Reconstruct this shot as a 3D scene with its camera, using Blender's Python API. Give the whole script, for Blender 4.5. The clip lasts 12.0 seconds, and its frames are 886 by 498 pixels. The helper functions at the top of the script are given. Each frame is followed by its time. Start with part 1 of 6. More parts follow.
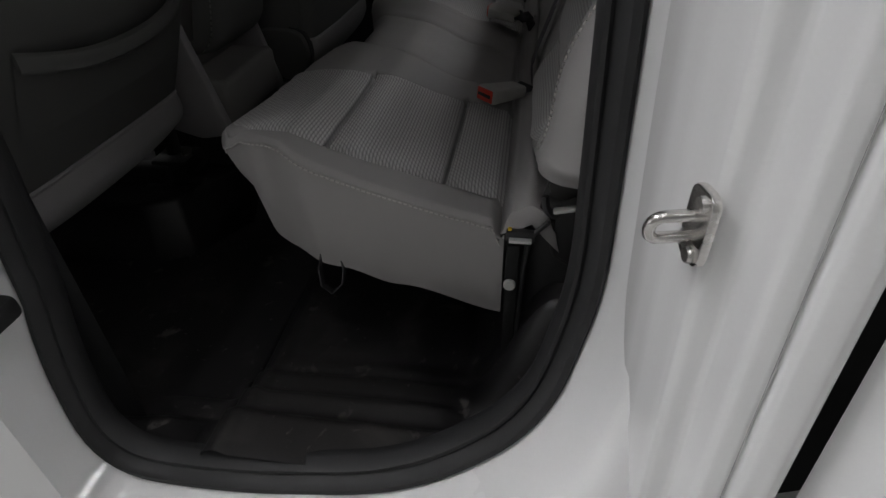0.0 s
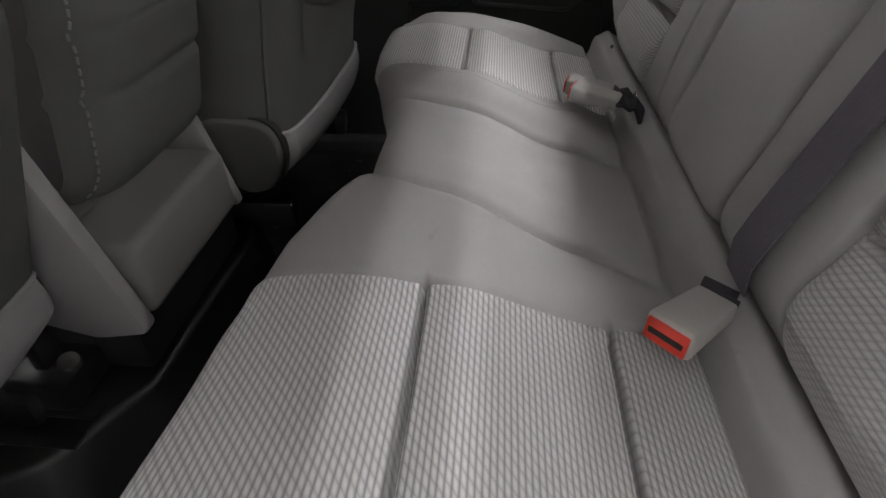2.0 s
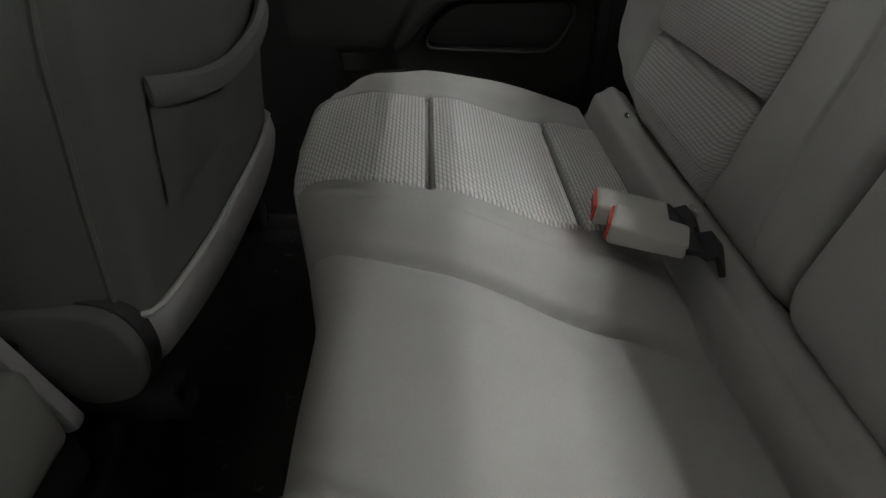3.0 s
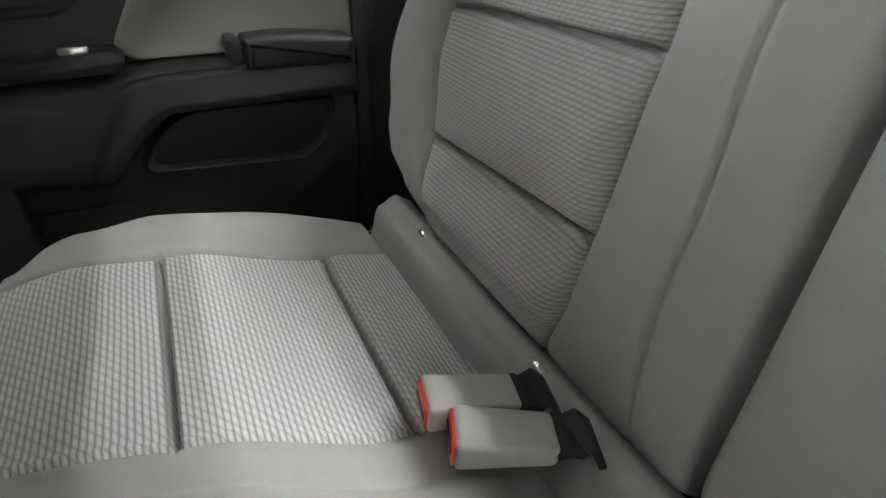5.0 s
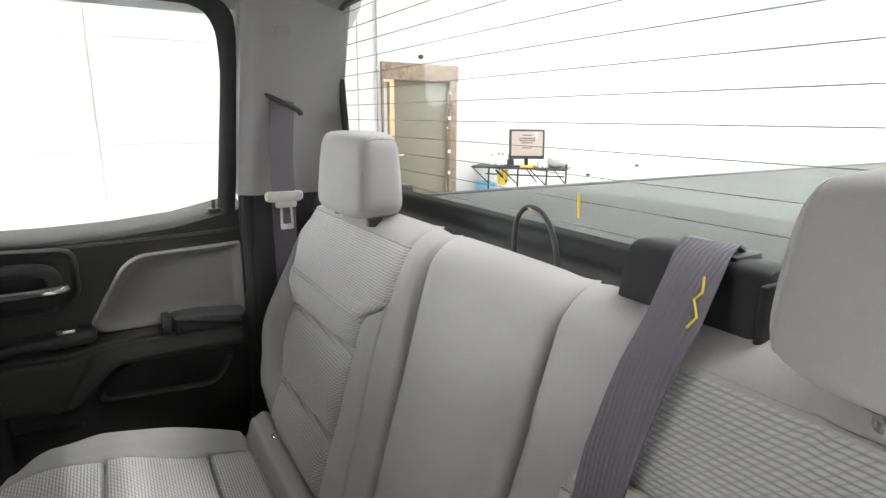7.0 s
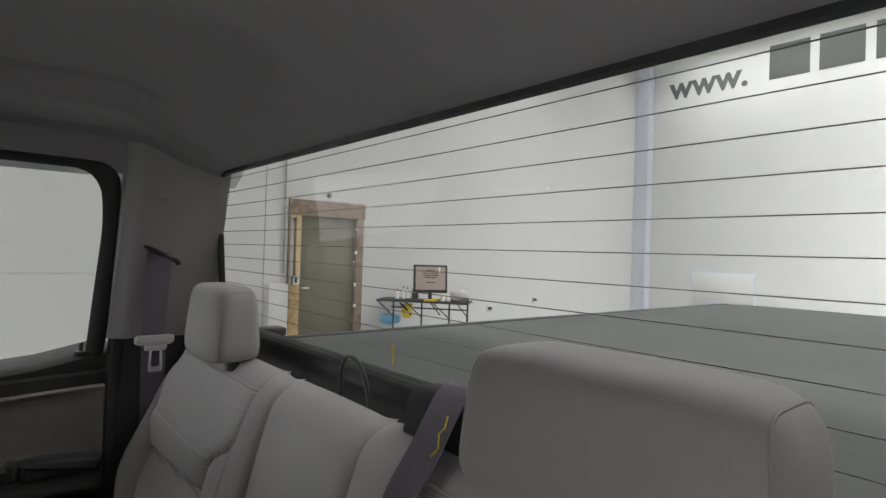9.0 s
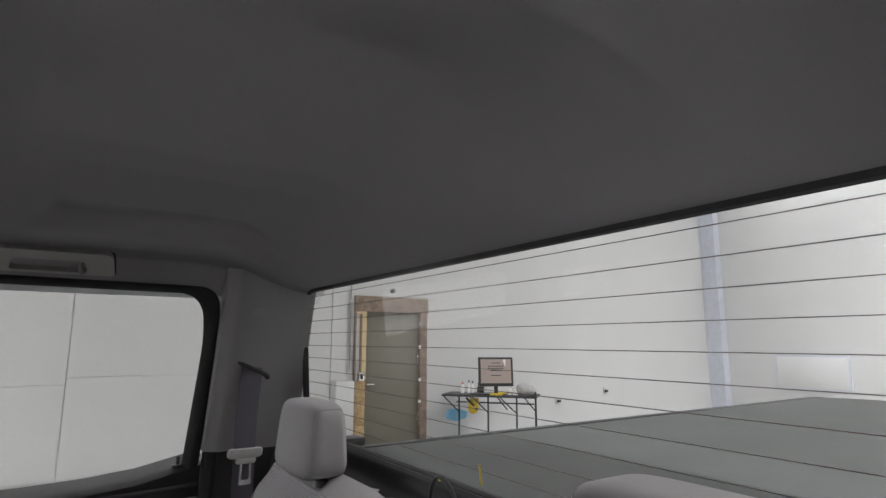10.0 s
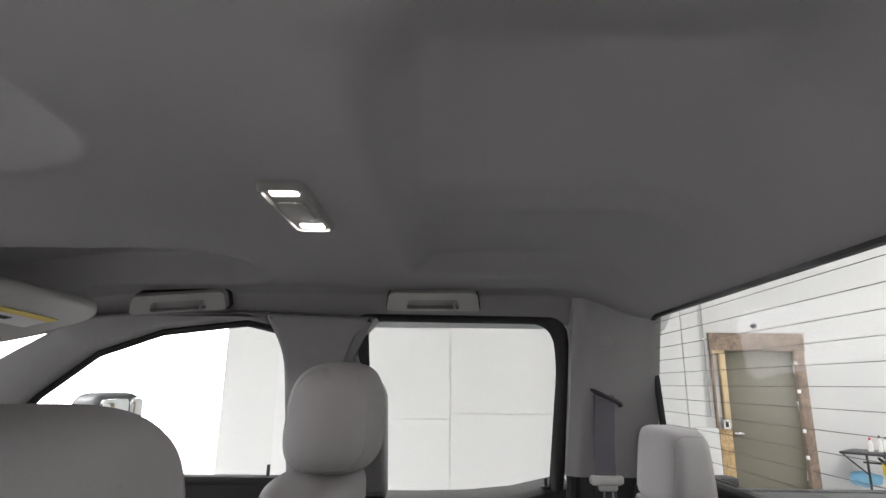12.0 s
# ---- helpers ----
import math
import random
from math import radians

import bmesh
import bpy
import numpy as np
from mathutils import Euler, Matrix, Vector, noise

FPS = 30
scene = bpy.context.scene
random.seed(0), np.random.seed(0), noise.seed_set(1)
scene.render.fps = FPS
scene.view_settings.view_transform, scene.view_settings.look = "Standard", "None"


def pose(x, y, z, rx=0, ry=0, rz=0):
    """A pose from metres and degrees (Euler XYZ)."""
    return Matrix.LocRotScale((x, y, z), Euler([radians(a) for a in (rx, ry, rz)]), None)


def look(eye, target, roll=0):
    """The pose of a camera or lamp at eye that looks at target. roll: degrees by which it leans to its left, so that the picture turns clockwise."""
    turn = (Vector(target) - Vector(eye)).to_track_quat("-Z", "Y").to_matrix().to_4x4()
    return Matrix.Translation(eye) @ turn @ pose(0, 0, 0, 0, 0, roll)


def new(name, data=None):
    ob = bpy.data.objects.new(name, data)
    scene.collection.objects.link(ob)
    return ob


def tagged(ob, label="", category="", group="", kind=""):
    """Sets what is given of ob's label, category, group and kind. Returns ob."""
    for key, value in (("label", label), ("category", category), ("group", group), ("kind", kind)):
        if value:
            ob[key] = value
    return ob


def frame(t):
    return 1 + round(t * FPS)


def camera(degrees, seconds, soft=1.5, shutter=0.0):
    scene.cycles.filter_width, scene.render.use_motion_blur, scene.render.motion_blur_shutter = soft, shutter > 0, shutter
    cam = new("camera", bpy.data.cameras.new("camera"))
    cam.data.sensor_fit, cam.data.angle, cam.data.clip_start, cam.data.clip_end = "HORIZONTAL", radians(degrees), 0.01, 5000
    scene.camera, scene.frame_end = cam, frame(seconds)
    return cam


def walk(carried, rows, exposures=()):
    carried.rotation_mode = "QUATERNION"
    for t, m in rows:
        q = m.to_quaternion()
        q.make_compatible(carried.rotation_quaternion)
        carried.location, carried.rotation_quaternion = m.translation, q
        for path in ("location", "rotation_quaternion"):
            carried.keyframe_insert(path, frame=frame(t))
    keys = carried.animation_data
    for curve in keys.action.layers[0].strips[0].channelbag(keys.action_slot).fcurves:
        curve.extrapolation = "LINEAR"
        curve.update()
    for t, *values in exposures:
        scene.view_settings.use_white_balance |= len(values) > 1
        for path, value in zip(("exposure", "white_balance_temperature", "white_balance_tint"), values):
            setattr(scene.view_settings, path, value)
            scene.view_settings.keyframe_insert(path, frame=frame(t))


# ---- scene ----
cam = camera(76.8, 12.0)
PATH = [
    (0, (0.361, -1.159, 1.274), (0.084, 0.585, -0.037), -1.4),
    (0.5, (0.253, -1.04, 1.232), (-0.036, 0.71, -0.069), -1.7),
    (1, (0.208, -0.914, 1.23), (-0.069, 0.839, -0.068), -1.8),
    (1.5, (0.185, -0.724, 1.236), (-0.061, 1.029, -0.072), -1.6),
    (2, (0.156, -0.595, 1.246), (-0.02, 1.161, -0.068), -1.1),
    (2.5, (0.116, -0.389, 1.238), (0.034, 1.359, -0.095), -1.2),
    (3, (0.112, -0.211, 1.234), (0.13, 1.547, -0.087), -1.5),
    (5, (0.157, -0.01, 1.241), (0.965, 1.671, 0.074), 0.3),
    (5.5, (0.186, -0.07, 1.316), (1.122, 1.68, 0.366), 0.3),
    (6, (0.182, -0.187, 1.371), (1.195, 1.608, 0.602), 0.4),
    (6.5, (0.172, -0.328, 1.435), (1.228, 1.48, 0.758), 0.3),
    (7, (0.162, -0.465, 1.497), (1.264, 1.372, 0.997), 0.5),
    (7.5, (0.175, -0.567, 1.53), (1.315, 1.287, 1.205), 0.5),
    (9.5, (0.165, -0.654, 1.558), (1.594, 1.01, 1.719), 0.8),
    (10, (0.113, -0.672, 1.588), (1.308, 1.14, 1.949), 0.1),
    (10.5, (0.083, -0.676, 1.588), (0.85, 1.322, 2.094), 0.0),
    (11, (0.076, -0.691, 1.586), (0.443, 1.411, 2.121), 0.4),
    (11.5, (0.079, -0.692, 1.576), (0.156, 1.44, 2.112), 0.6),
    (12, (0.108, -0.688, 1.548), (0.079, 1.451, 2.067), 0.6),
]
EXPOSURES = [(0, -2.2, 6500, 11), (0.5, -0.6, 6600, 17), (1, 0.05, 6750, 17), (1.5, 0.15, 6700, 13), (2, 0.3, 6600, 12), (2.5, -0.05, 6600, 9), (3, -0.15, 6650, 4), (5, 0.85, 6550, 5), (5.5, 0.65, 6550, 5), (6, 0.75, 6550, 7), (7, 0.8, 6550, 8), (7.5, 0.45, 6600, 9), (9.5, -1.0, 6500, 12), (10, -0.85, 6450, 14), (11, -0.35, 6450, 13), (12, 0.0, 6500, 13)]
walk(cam, [(t, look(eye, target, roll)) for t, eye, target, roll in PATH], EXPOSURES)

# ---------------------------------------------------------------- world and lights
world = bpy.data.worlds.new("world")
scene.world = world
world.use_nodes = True
_bg = world.node_tree.nodes["Background"]
_sky = world.node_tree.nodes.new("ShaderNodeTexSky")
_sky.sky_type, _sky.sun_disc = "NISHITA", False
_sky.sun_elevation, _sky.sun_rotation = radians(42), radians(200)
world.node_tree.links.new(_sky.outputs[0], _bg.inputs[0])
_bg.inputs[1].default_value = 0.12

sun = new("sun", bpy.data.lights.new("sun", "SUN"))
sun.data.energy, sun.data.angle, sun.data.color = 3.0, radians(0.5), (1.0, 0.95, 0.88)
sun.matrix_world = look((0, 0, 0), (0.25, 0.7, -0.67))


def strip_lamp(x, y, watts, w=0.7, l=4.5):
    """A row of warehouse ceiling tubes, as one area lamp under its fixture."""
    la = bpy.data.lights.new("ceiling_tubes", "AREA")
    la.shape, la.size, la.size_y, la.spread, la.energy, la.color = "RECTANGLE", w, l, radians(118), watts, (0.985, 0.985, 1.0)
    ob = new("ceiling_tubes", la)
    ob.matrix_world = look((x, y, 7.05), (x, y, 0))
    return ob


# rows of tubes along the building; watts raised over the truck's front to fill the headliner and by the end wall to
# lighten it, a twin fitting over the bed
TUBES = {-8.8: (150, 300, 40), -4.5: (130, 1700, 80), -0.2: (100, 40, 40), 8.6: (300, 640, 220), 12.4: (460, 840, 220)}
for lx, row in TUBES.items():
    for ly, watts in zip((-4.5, -1.2, 3.9), row):
        strip_lamp(lx, ly, watts, 0.3)
for lx, ly, watts in ((4.2, -4.5, 45), (3.87, -1.2, 145), (4.45, -1.2, 145), (4.2, 3.9, 80)):
    strip_lamp(lx, ly, watts, 0.14)

# ---------------------------------------------------------------- materials
def material(name, base, rough=0.6, metal=0.0, var=0.12, scale=9.0, fine=350.0, bump=0.15, spec=0.5, coat=0.0, dist=0.0006):
    """A surface with uneven colour at two scales, a little relief and uneven gloss."""
    m = bpy.data.materials.new(name)
    m.use_nodes = True
    nt = m.node_tree
    b = nt.nodes["Principled BSDF"]
    tc = nt.nodes.new("ShaderNodeTexCoord")
    n1, n2 = nt.nodes.new("ShaderNodeTexNoise"), nt.nodes.new("ShaderNodeTexNoise")
    n1.inputs["Scale"].default_value, n1.inputs["Detail"].default_value = scale, 5
    n2.inputs["Scale"].default_value, n2.inputs["Detail"].default_value = fine, 3
    for n in (n1, n2):
        nt.links.new(tc.outputs["Object"], n.inputs["Vector"])
    mixf = nt.nodes.new("ShaderNodeMath")
    mixf.operation = "ADD"
    nt.links.new(n1.outputs[0], mixf.inputs[0])
    nt.links.new(n2.outputs[0], mixf.inputs[1])
    ramp = nt.nodes.new("ShaderNodeMapRange")
    ramp.inputs[1].default_value, ramp.inputs[2].default_value = 0.6, 1.4
    ramp.inputs[3].default_value, ramp.inputs[4].default_value = 1 - var, 1 + var
    nt.links.new(mixf.outputs[0], ramp.inputs[0])
    mul = nt.nodes.new("ShaderNodeVectorMath")
    mul.operation = "SCALE"
    mul.inputs[0].default_value = base
    nt.links.new(ramp.outputs[0], mul.inputs["Scale"])
    nt.links.new(mul.outputs[0], b.inputs["Base Color"])
    rr = nt.nodes.new("ShaderNodeMapRange")
    rr.inputs[1].default_value, rr.inputs[2].default_value = 0.3, 0.7
    rr.inputs[3].default_value, rr.inputs[4].default_value = max(0.02, rough - 0.08), min(1, rough + 0.08)
    nt.links.new(n1.outputs[0], rr.inputs[0])
    nt.links.new(rr.outputs[0], b.inputs["Roughness"])
    b.inputs["Metallic"].default_value = metal
    b.inputs["Specular IOR Level"].default_value = spec
    b.inputs["Coat Weight"].default_value = coat
    if bump:
        bp = nt.nodes.new("ShaderNodeBump")
        bp.inputs["Strength"].default_value, bp.inputs["Distance"].default_value = bump, dist
        nt.links.new(n2.outputs[0], bp.inputs["Height"])
        nt.links.new(bp.outputs[0], b.inputs["Normal"])
    return m


def woven(name, light, dark, axes, width=0.0078, row=0.0037, bump=0.6):
    """Ribbed seat cloth: staggered raised dashes, light on a darker ground. axes: which of x, y, z run along and across the dashes."""
    m = material(name, light, 0.92, var=0.08, scale=14, fine=900, bump=0)
    nt = m.node_tree
    b = nt.nodes["Principled BSDF"]
    tc = nt.nodes.new("ShaderNodeTexCoord")
    sep, com = nt.nodes.new("ShaderNodeSeparateXYZ"), nt.nodes.new("ShaderNodeCombineXYZ")
    nt.links.new(tc.outputs["Object"], sep.inputs[0])
    nt.links.new(sep.outputs["xyz".index(axes[0])], com.inputs[0])
    nt.links.new(sep.outputs["xyz".index(axes[1])], com.inputs[1])
    sep2 = nt.nodes.new("ShaderNodeSeparateXYZ")
    nt.links.new(com.outputs[0], sep2.inputs[0])

    def calc(op, p, q=None, r=None):
        n = nt.nodes.new("ShaderNodeMath")
        n.operation = op
        for i, v in enumerate((p, q, r)):
            if isinstance(v, (int, float)):
                n.inputs[i].default_value = v
            elif v is not None:
                nt.links.new(v, n.inputs[i])
        return n.outputs[0]
    rib = calc("DIVIDE", sep2.outputs[1], row)
    fr = calc("FRACT", rib)
    cell = calc("FLOOR", rib)
    ridge = calc("POWER", calc("SINE", calc("MULTIPLY", fr, math.pi)), 0.7)
    along = calc("ADD", calc("DIVIDE", sep2.outputs[0], width), calc("MULTIPLY_ADD", cell, 0.5, calc("MULTIPLY", fr, 0.55)))
    dash = calc("POWER", calc("SINE", calc("MULTIPLY", calc("FRACT", along), math.pi)), 0.5)
    height = calc("MULTIPLY", ridge, calc("MULTIPLY_ADD", dash, 0.62, 0.38))
    old = b.inputs["Base Color"].links[0].from_socket
    mix = nt.nodes.new("ShaderNodeMix")
    mix.data_type = "RGBA"
    mix.inputs["A"].default_value = (*dark, 1)
    nt.links.new(height, mix.inputs["Factor"])
    nt.links.new(old, mix.inputs["B"])
    nt.links.new(mix.outputs["Result"], b.inputs["Base Color"])
    bp = nt.nodes.new("ShaderNodeBump")
    bp.inputs["Strength"].default_value, bp.inputs["Distance"].default_value = bump, 0.0012
    nt.links.new(height, bp.inputs["Height"])
    nt.links.new(bp.outputs[0], b.inputs["Normal"])
    b.inputs["Sheen Weight"].default_value = 0.15
    return m


def glowing(name, colour, strength):
    m = bpy.data.materials.new(name)
    m.use_nodes = True
    b = m.node_tree.nodes["Principled BSDF"]
    b.inputs["Base Color"].default_value = (*colour, 1)
    b.inputs["Emission Color"].default_value = (*colour, 1)
    b.inputs["Emission Strength"].default_value = strength
    return m


def glass(name, tint=(0.97, 0.99, 0.98)):
    m = bpy.data.materials.new(name)
    m.use_nodes = True
    nt = m.node_tree
    for n in list(nt.nodes):
        nt.nodes.remove(n)
    out = nt.nodes.new("ShaderNodeOutputMaterial")
    tr, gl, mx, fr = (nt.nodes.new("ShaderNode" + k) for k in ("BsdfTransparent", "BsdfGlossy", "MixShader", "Fresnel"))
    tr.inputs[0].default_value = (*tint, 1)
    gl.inputs["Roughness"].default_value = 0.02
    fr.inputs[0].default_value = 1.10
    nt.links.new(fr.outputs[0], mx.inputs[0])
    nt.links.new(tr.outputs[0], mx.inputs[1])
    nt.links.new(gl.outputs[0], mx.inputs[2])
    nt.links.new(mx.outputs[0], out.inputs[0])
    return m


def add_dust(m, colour, layers):
    """Lays pale dust over a material: for each (scale, from, to, weight) where a noise passes that range."""
    nt = m.node_tree
    b = nt.nodes["Principled BSDF"]
    tc = nt.nodes.new("ShaderNodeTexCoord")
    for scale, lo, hi, weight in layers:
        n = nt.nodes.new("ShaderNodeTexNoise")
        n.inputs["Scale"].default_value, n.inputs["Detail"].default_value, n.inputs["Distortion"].default_value = scale, 4, 0.6
        nt.links.new(tc.outputs["Object"], n.inputs["Vector"])
        r = nt.nodes.new("ShaderNodeMapRange")
        for k, v in ((1, lo), (2, hi), (3, 0.0), (4, weight)):
            r.inputs[k].default_value = v
        nt.links.new(n.outputs[0], r.inputs[0])
        mix = nt.nodes.new("ShaderNodeMix")
        mix.data_type = "RGBA"
        mix.inputs["B"].default_value = (*colour, 1)
        nt.links.new(r.outputs[0], mix.inputs["Factor"])
        nt.links.new(b.inputs["Base Color"].links[0].from_socket, mix.inputs["A"])
        nt.links.new(mix.outputs["Result"], b.inputs["Base Color"])


CLOTH = (0.345, 0.335, 0.33)
M_PLAIN = material("smooth_seat_cloth", CLOTH, 0.95, var=0.07, scale=7, fine=1400, bump=0.25, spec=0.2)
add_dust(M_PLAIN, (0.20, 0.19, 0.18), ((3.0, 0.56, 0.80, 0.30), (24.0, 0.70, 0.78, 0.30)))
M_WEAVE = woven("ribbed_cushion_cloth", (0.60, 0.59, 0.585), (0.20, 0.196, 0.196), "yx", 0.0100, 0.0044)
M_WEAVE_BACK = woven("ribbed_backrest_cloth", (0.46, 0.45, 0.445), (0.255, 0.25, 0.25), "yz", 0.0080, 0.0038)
M_VINYL = material("dark_grey_seat_vinyl", (0.105, 0.105, 0.101), 0.75, var=0.08, scale=6, fine=900, bump=0.25, spec=0.3)
M_BOX = material("dull_grey_console_plastic", (0.20, 0.195, 0.185), 0.6, var=0.06, fine=1500, bump=0.3)
M_STITCH = material("seat_stitching", (0.46, 0.44, 0.42), 0.9, bump=0)
M_GREY = material("grey_moulded_plastic", (0.30, 0.29, 0.29), 0.55, var=0.05, fine=1600, bump=0.3)
M_LIGHTGREY = material("light_grey_plastic", (0.40, 0.39, 0.37), 0.5, var=0.05, fine=1600, bump=0.2)
M_BLACK = material("black_moulded_plastic", (0.022, 0.022, 0.023), 0.5, var=0.2, fine=1500, bump=0.3)
M_DULL = material("dull_black_trim_plastic", (0.014, 0.0145, 0.0145), 0.68, var=0.2, fine=1500, bump=0.3, spec=0.25)
M_CHAR = material("charcoal_door_plastic", (0.033, 0.032, 0.0315), 0.55, var=0.12, fine=1500, bump=0.3)
M_RUBBER = material("black_rubber", (0.016, 0.016, 0.017), 0.6, var=0.2, scale=20, fine=600, bump=0.2)
M_MAT = material("black_rubber_flooring", (0.013, 0.0125, 0.0135), 0.36, var=0.35, scale=11, fine=700, bump=0.35, spec=0.6)
M_DIRT = material("dusty_rubber_flooring", (0.015, 0.0145, 0.0155), 0.38, var=0.35, scale=11, fine=700, bump=0.35, spec=0.55)
add_dust(M_DIRT, (0.16, 0.15, 0.14), ((5.0, 0.50, 0.76, 0.22), (70.0, 0.67, 0.74, 0.7), (24.0, 0.65, 0.72, 0.7), (9.0, 0.56, 0.74, 0.26)))
M_LINER = material("headliner_cloth", (0.28, 0.27, 0.275), 0.97, var=0.05, scale=5, fine=1100, bump=0.3, spec=0.1)
M_WHITE = material("white_car_paint", (0.80, 0.80, 0.80), 0.22, var=0.015, scale=3, bump=0, coat=0.6)
M_STEEL = material("bright_steel", (0.72, 0.70, 0.68), 0.25, metal=1.0, var=0.08, bump=0.05)
M_ZINC = material("zinc_plated_steel", (0.70, 0.69, 0.67), 0.42, metal=0.45, var=0.1, scale=40, bump=0.05)
M_CHROME = material("chrome", (0.82, 0.82, 0.82), 0.08, metal=1.0, var=0.03, bump=0)
M_DARKSTEEL = material("black_painted_steel", (0.02, 0.02, 0.021), 0.35, var=0.2, bump=0.1)
M_RED = material("red_buckle_plastic", (0.62, 0.05, 0.03), 0.4, var=0.05, bump=0)
M_BELT = material("dark_belt_webbing", (0.110, 0.100, 0.118), 0.8, var=0.08, scale=30, fine=900, bump=0.3)
_nt = M_BELT.node_tree
_tc, _wv, _bp = (_nt.nodes.new("ShaderNode" + k) for k in ("TexCoord", "TexWave", "Bump"))
_wv.bands_direction = "Y"
_wv.inputs["Scale"].default_value, _wv.inputs["Distortion"].default_value = 75.0, 0.3
_bp.inputs["Strength"].default_value, _bp.inputs["Distance"].default_value = 0.7, 0.0008
_nt.links.new(_tc.outputs["Object"], _wv.inputs["Vector"])
_nt.links.new(_wv.outputs["Fac"], _bp.inputs["Height"])
_nt.links.new(_bp.outputs[0], _nt.nodes["Principled BSDF"].inputs["Normal"])
M_STRAP = material("black_buckle_sleeve", (0.030, 0.028, 0.034), 0.75, var=0.15, scale=40, fine=900, bump=0.4)
M_CANVAS = material("grey_vinyl_cover", (0.080, 0.083, 0.080), 0.9, var=0.24, scale=4, fine=300, bump=0.2, spec=0.1)
M_WALL = material("white_painted_wall", (0.52, 0.52, 0.508), 0.75, var=0.04, scale=1.2, fine=40, bump=0.15, dist=0.004)
M_PANEL = material("white_wall_sheet", (0.545, 0.545, 0.533), 0.6, var=0.03, scale=1.5, fine=30, bump=0.1, dist=0.003)
M_GROUND = material("polished_concrete", (0.32, 0.32, 0.31), 0.35, var=0.2, scale=1.5, fine=30, bump=0.1, dist=0.003)
M_ROOF = material("white_deck_roof", (0.62, 0.62, 0.60), 0.7, var=0.08, scale=0.8, fine=12, bump=0.1)
M_WOOD = material("rough_brown_timber", (0.215, 0.160, 0.120), 0.85, var=0.55, scale=9, fine=45, bump=0.5, dist=0.003)
M_PINE = material("fresh_pine_stud", (0.52, 0.40, 0.24), 0.8, var=0.15, scale=8, fine=70, bump=0.3, dist=0.002)
M_OSB = material("strand_board", (0.42, 0.29, 0.15), 0.85, var=0.5, scale=22, fine=60, bump=0.4, dist=0.002)
M_DOOR = material("olive_grey_door", (0.15, 0.14, 0.105), 0.5, var=0.08, scale=2, fine=80, bump=0.1)
M_TRIMSEAM = material("dark_joint", (0.05, 0.05, 0.05), 0.9, bump=0)
M_HEATER = material("brown_heater_line", (0.13, 0.11, 0.10), 0.7, bump=0)
M_GLASS = glass("clear_window_glass")
M_LENS = glowing("lit_lamp_lens", (1.0, 0.93, 0.88), 65.0)
M_YELLOW = material("yellow_plastic", (0.62, 0.44, 0.03), 0.5, bump=0)
M_BLUE = material("pale_blue_plastic", (0.18, 0.42, 0.60), 0.5, bump=0)
M_PAPER = material("white_label", (0.78, 0.77, 0.74), 0.7, bump=0)
M_LETTER = material("grey_wall_lettering", (0.09, 0.095, 0.09), 0.7, bump=0)
M_COLUMN = material("pale_blue_grey_column", (0.50, 0.52, 0.57), 0.6, bump=0.05)
M_SCREEN = glowing("lit_screen", (0.30, 0.24, 0.21), 0.16)
M_MIRROR = material("mirror_glass", (0.85, 0.87, 0.88), 0.03, metal=1.0, var=0.0, bump=0)

# ---------------------------------------------------------------- mesh helpers
def lerp(a, b, t):
    return a + (b - a) * t


def curve_at(pts, x):
    """Smooth reading of a table of (x, value)."""
    if x <= pts[0][0]:
        return pts[0][1]
    for (x0, v0), (x1, v1) in zip(pts, pts[1:]):
        if x <= x1:
            t = (x - x0) / (x1 - x0)
            return lerp(v0, v1, t * t * (3 - 2 * t))
    return pts[-1][1]


def gauss(d, w):
    return math.exp(-(d / w) ** 2)


def link(name, me, mat, parent=None, label="", smooth=True):
    ob = new(name, me)
    me.materials.append(mat)
    if smooth:
        me.shade_smooth()
    if parent is not None:
        ob.parent = parent
    if label:
        ob["label"] = label
    return ob


def part(name, bm, mat, parent=None, label="", smooth=True):
    bmesh.ops.recalc_face_normals(bm, faces=bm.faces[:])
    me = bpy.data.meshes.new(name)
    bm.to_mesh(me)
    bm.free()
    ob = link(name, me, mat, parent, label, smooth)
    if smooth:
        me.set_sharp_from_angle(angle=radians(40))
    return ob


def thing(name, label, category, x=0, y=0, z=0, group="", kind=""):
    ob = new(name)
    ob.empty_display_size = 0.05
    ob.location = (0, 0, 0)
    return tagged(ob, label, category, group, kind)


def patch(name, fn, us, vs, mat, parent=None, label=""):
    """A smooth sheet through fn(u, v), for lists of u and v."""
    verts = [fn(u, v) for u in us for v in vs]
    n = len(vs)
    faces = [(i * n + j, i * n + j + 1, (i + 1) * n + j + 1, (i + 1) * n + j) for i in range(len(us) - 1) for j in range(n - 1)]
    me = bpy.data.meshes.new(name)
    me.from_pydata(verts, [], faces)
    me.update()
    return link(name, me, mat, parent, label)


def steps(a, b, n):
    return [lerp(a, b, i / n) for i in range(n + 1)]


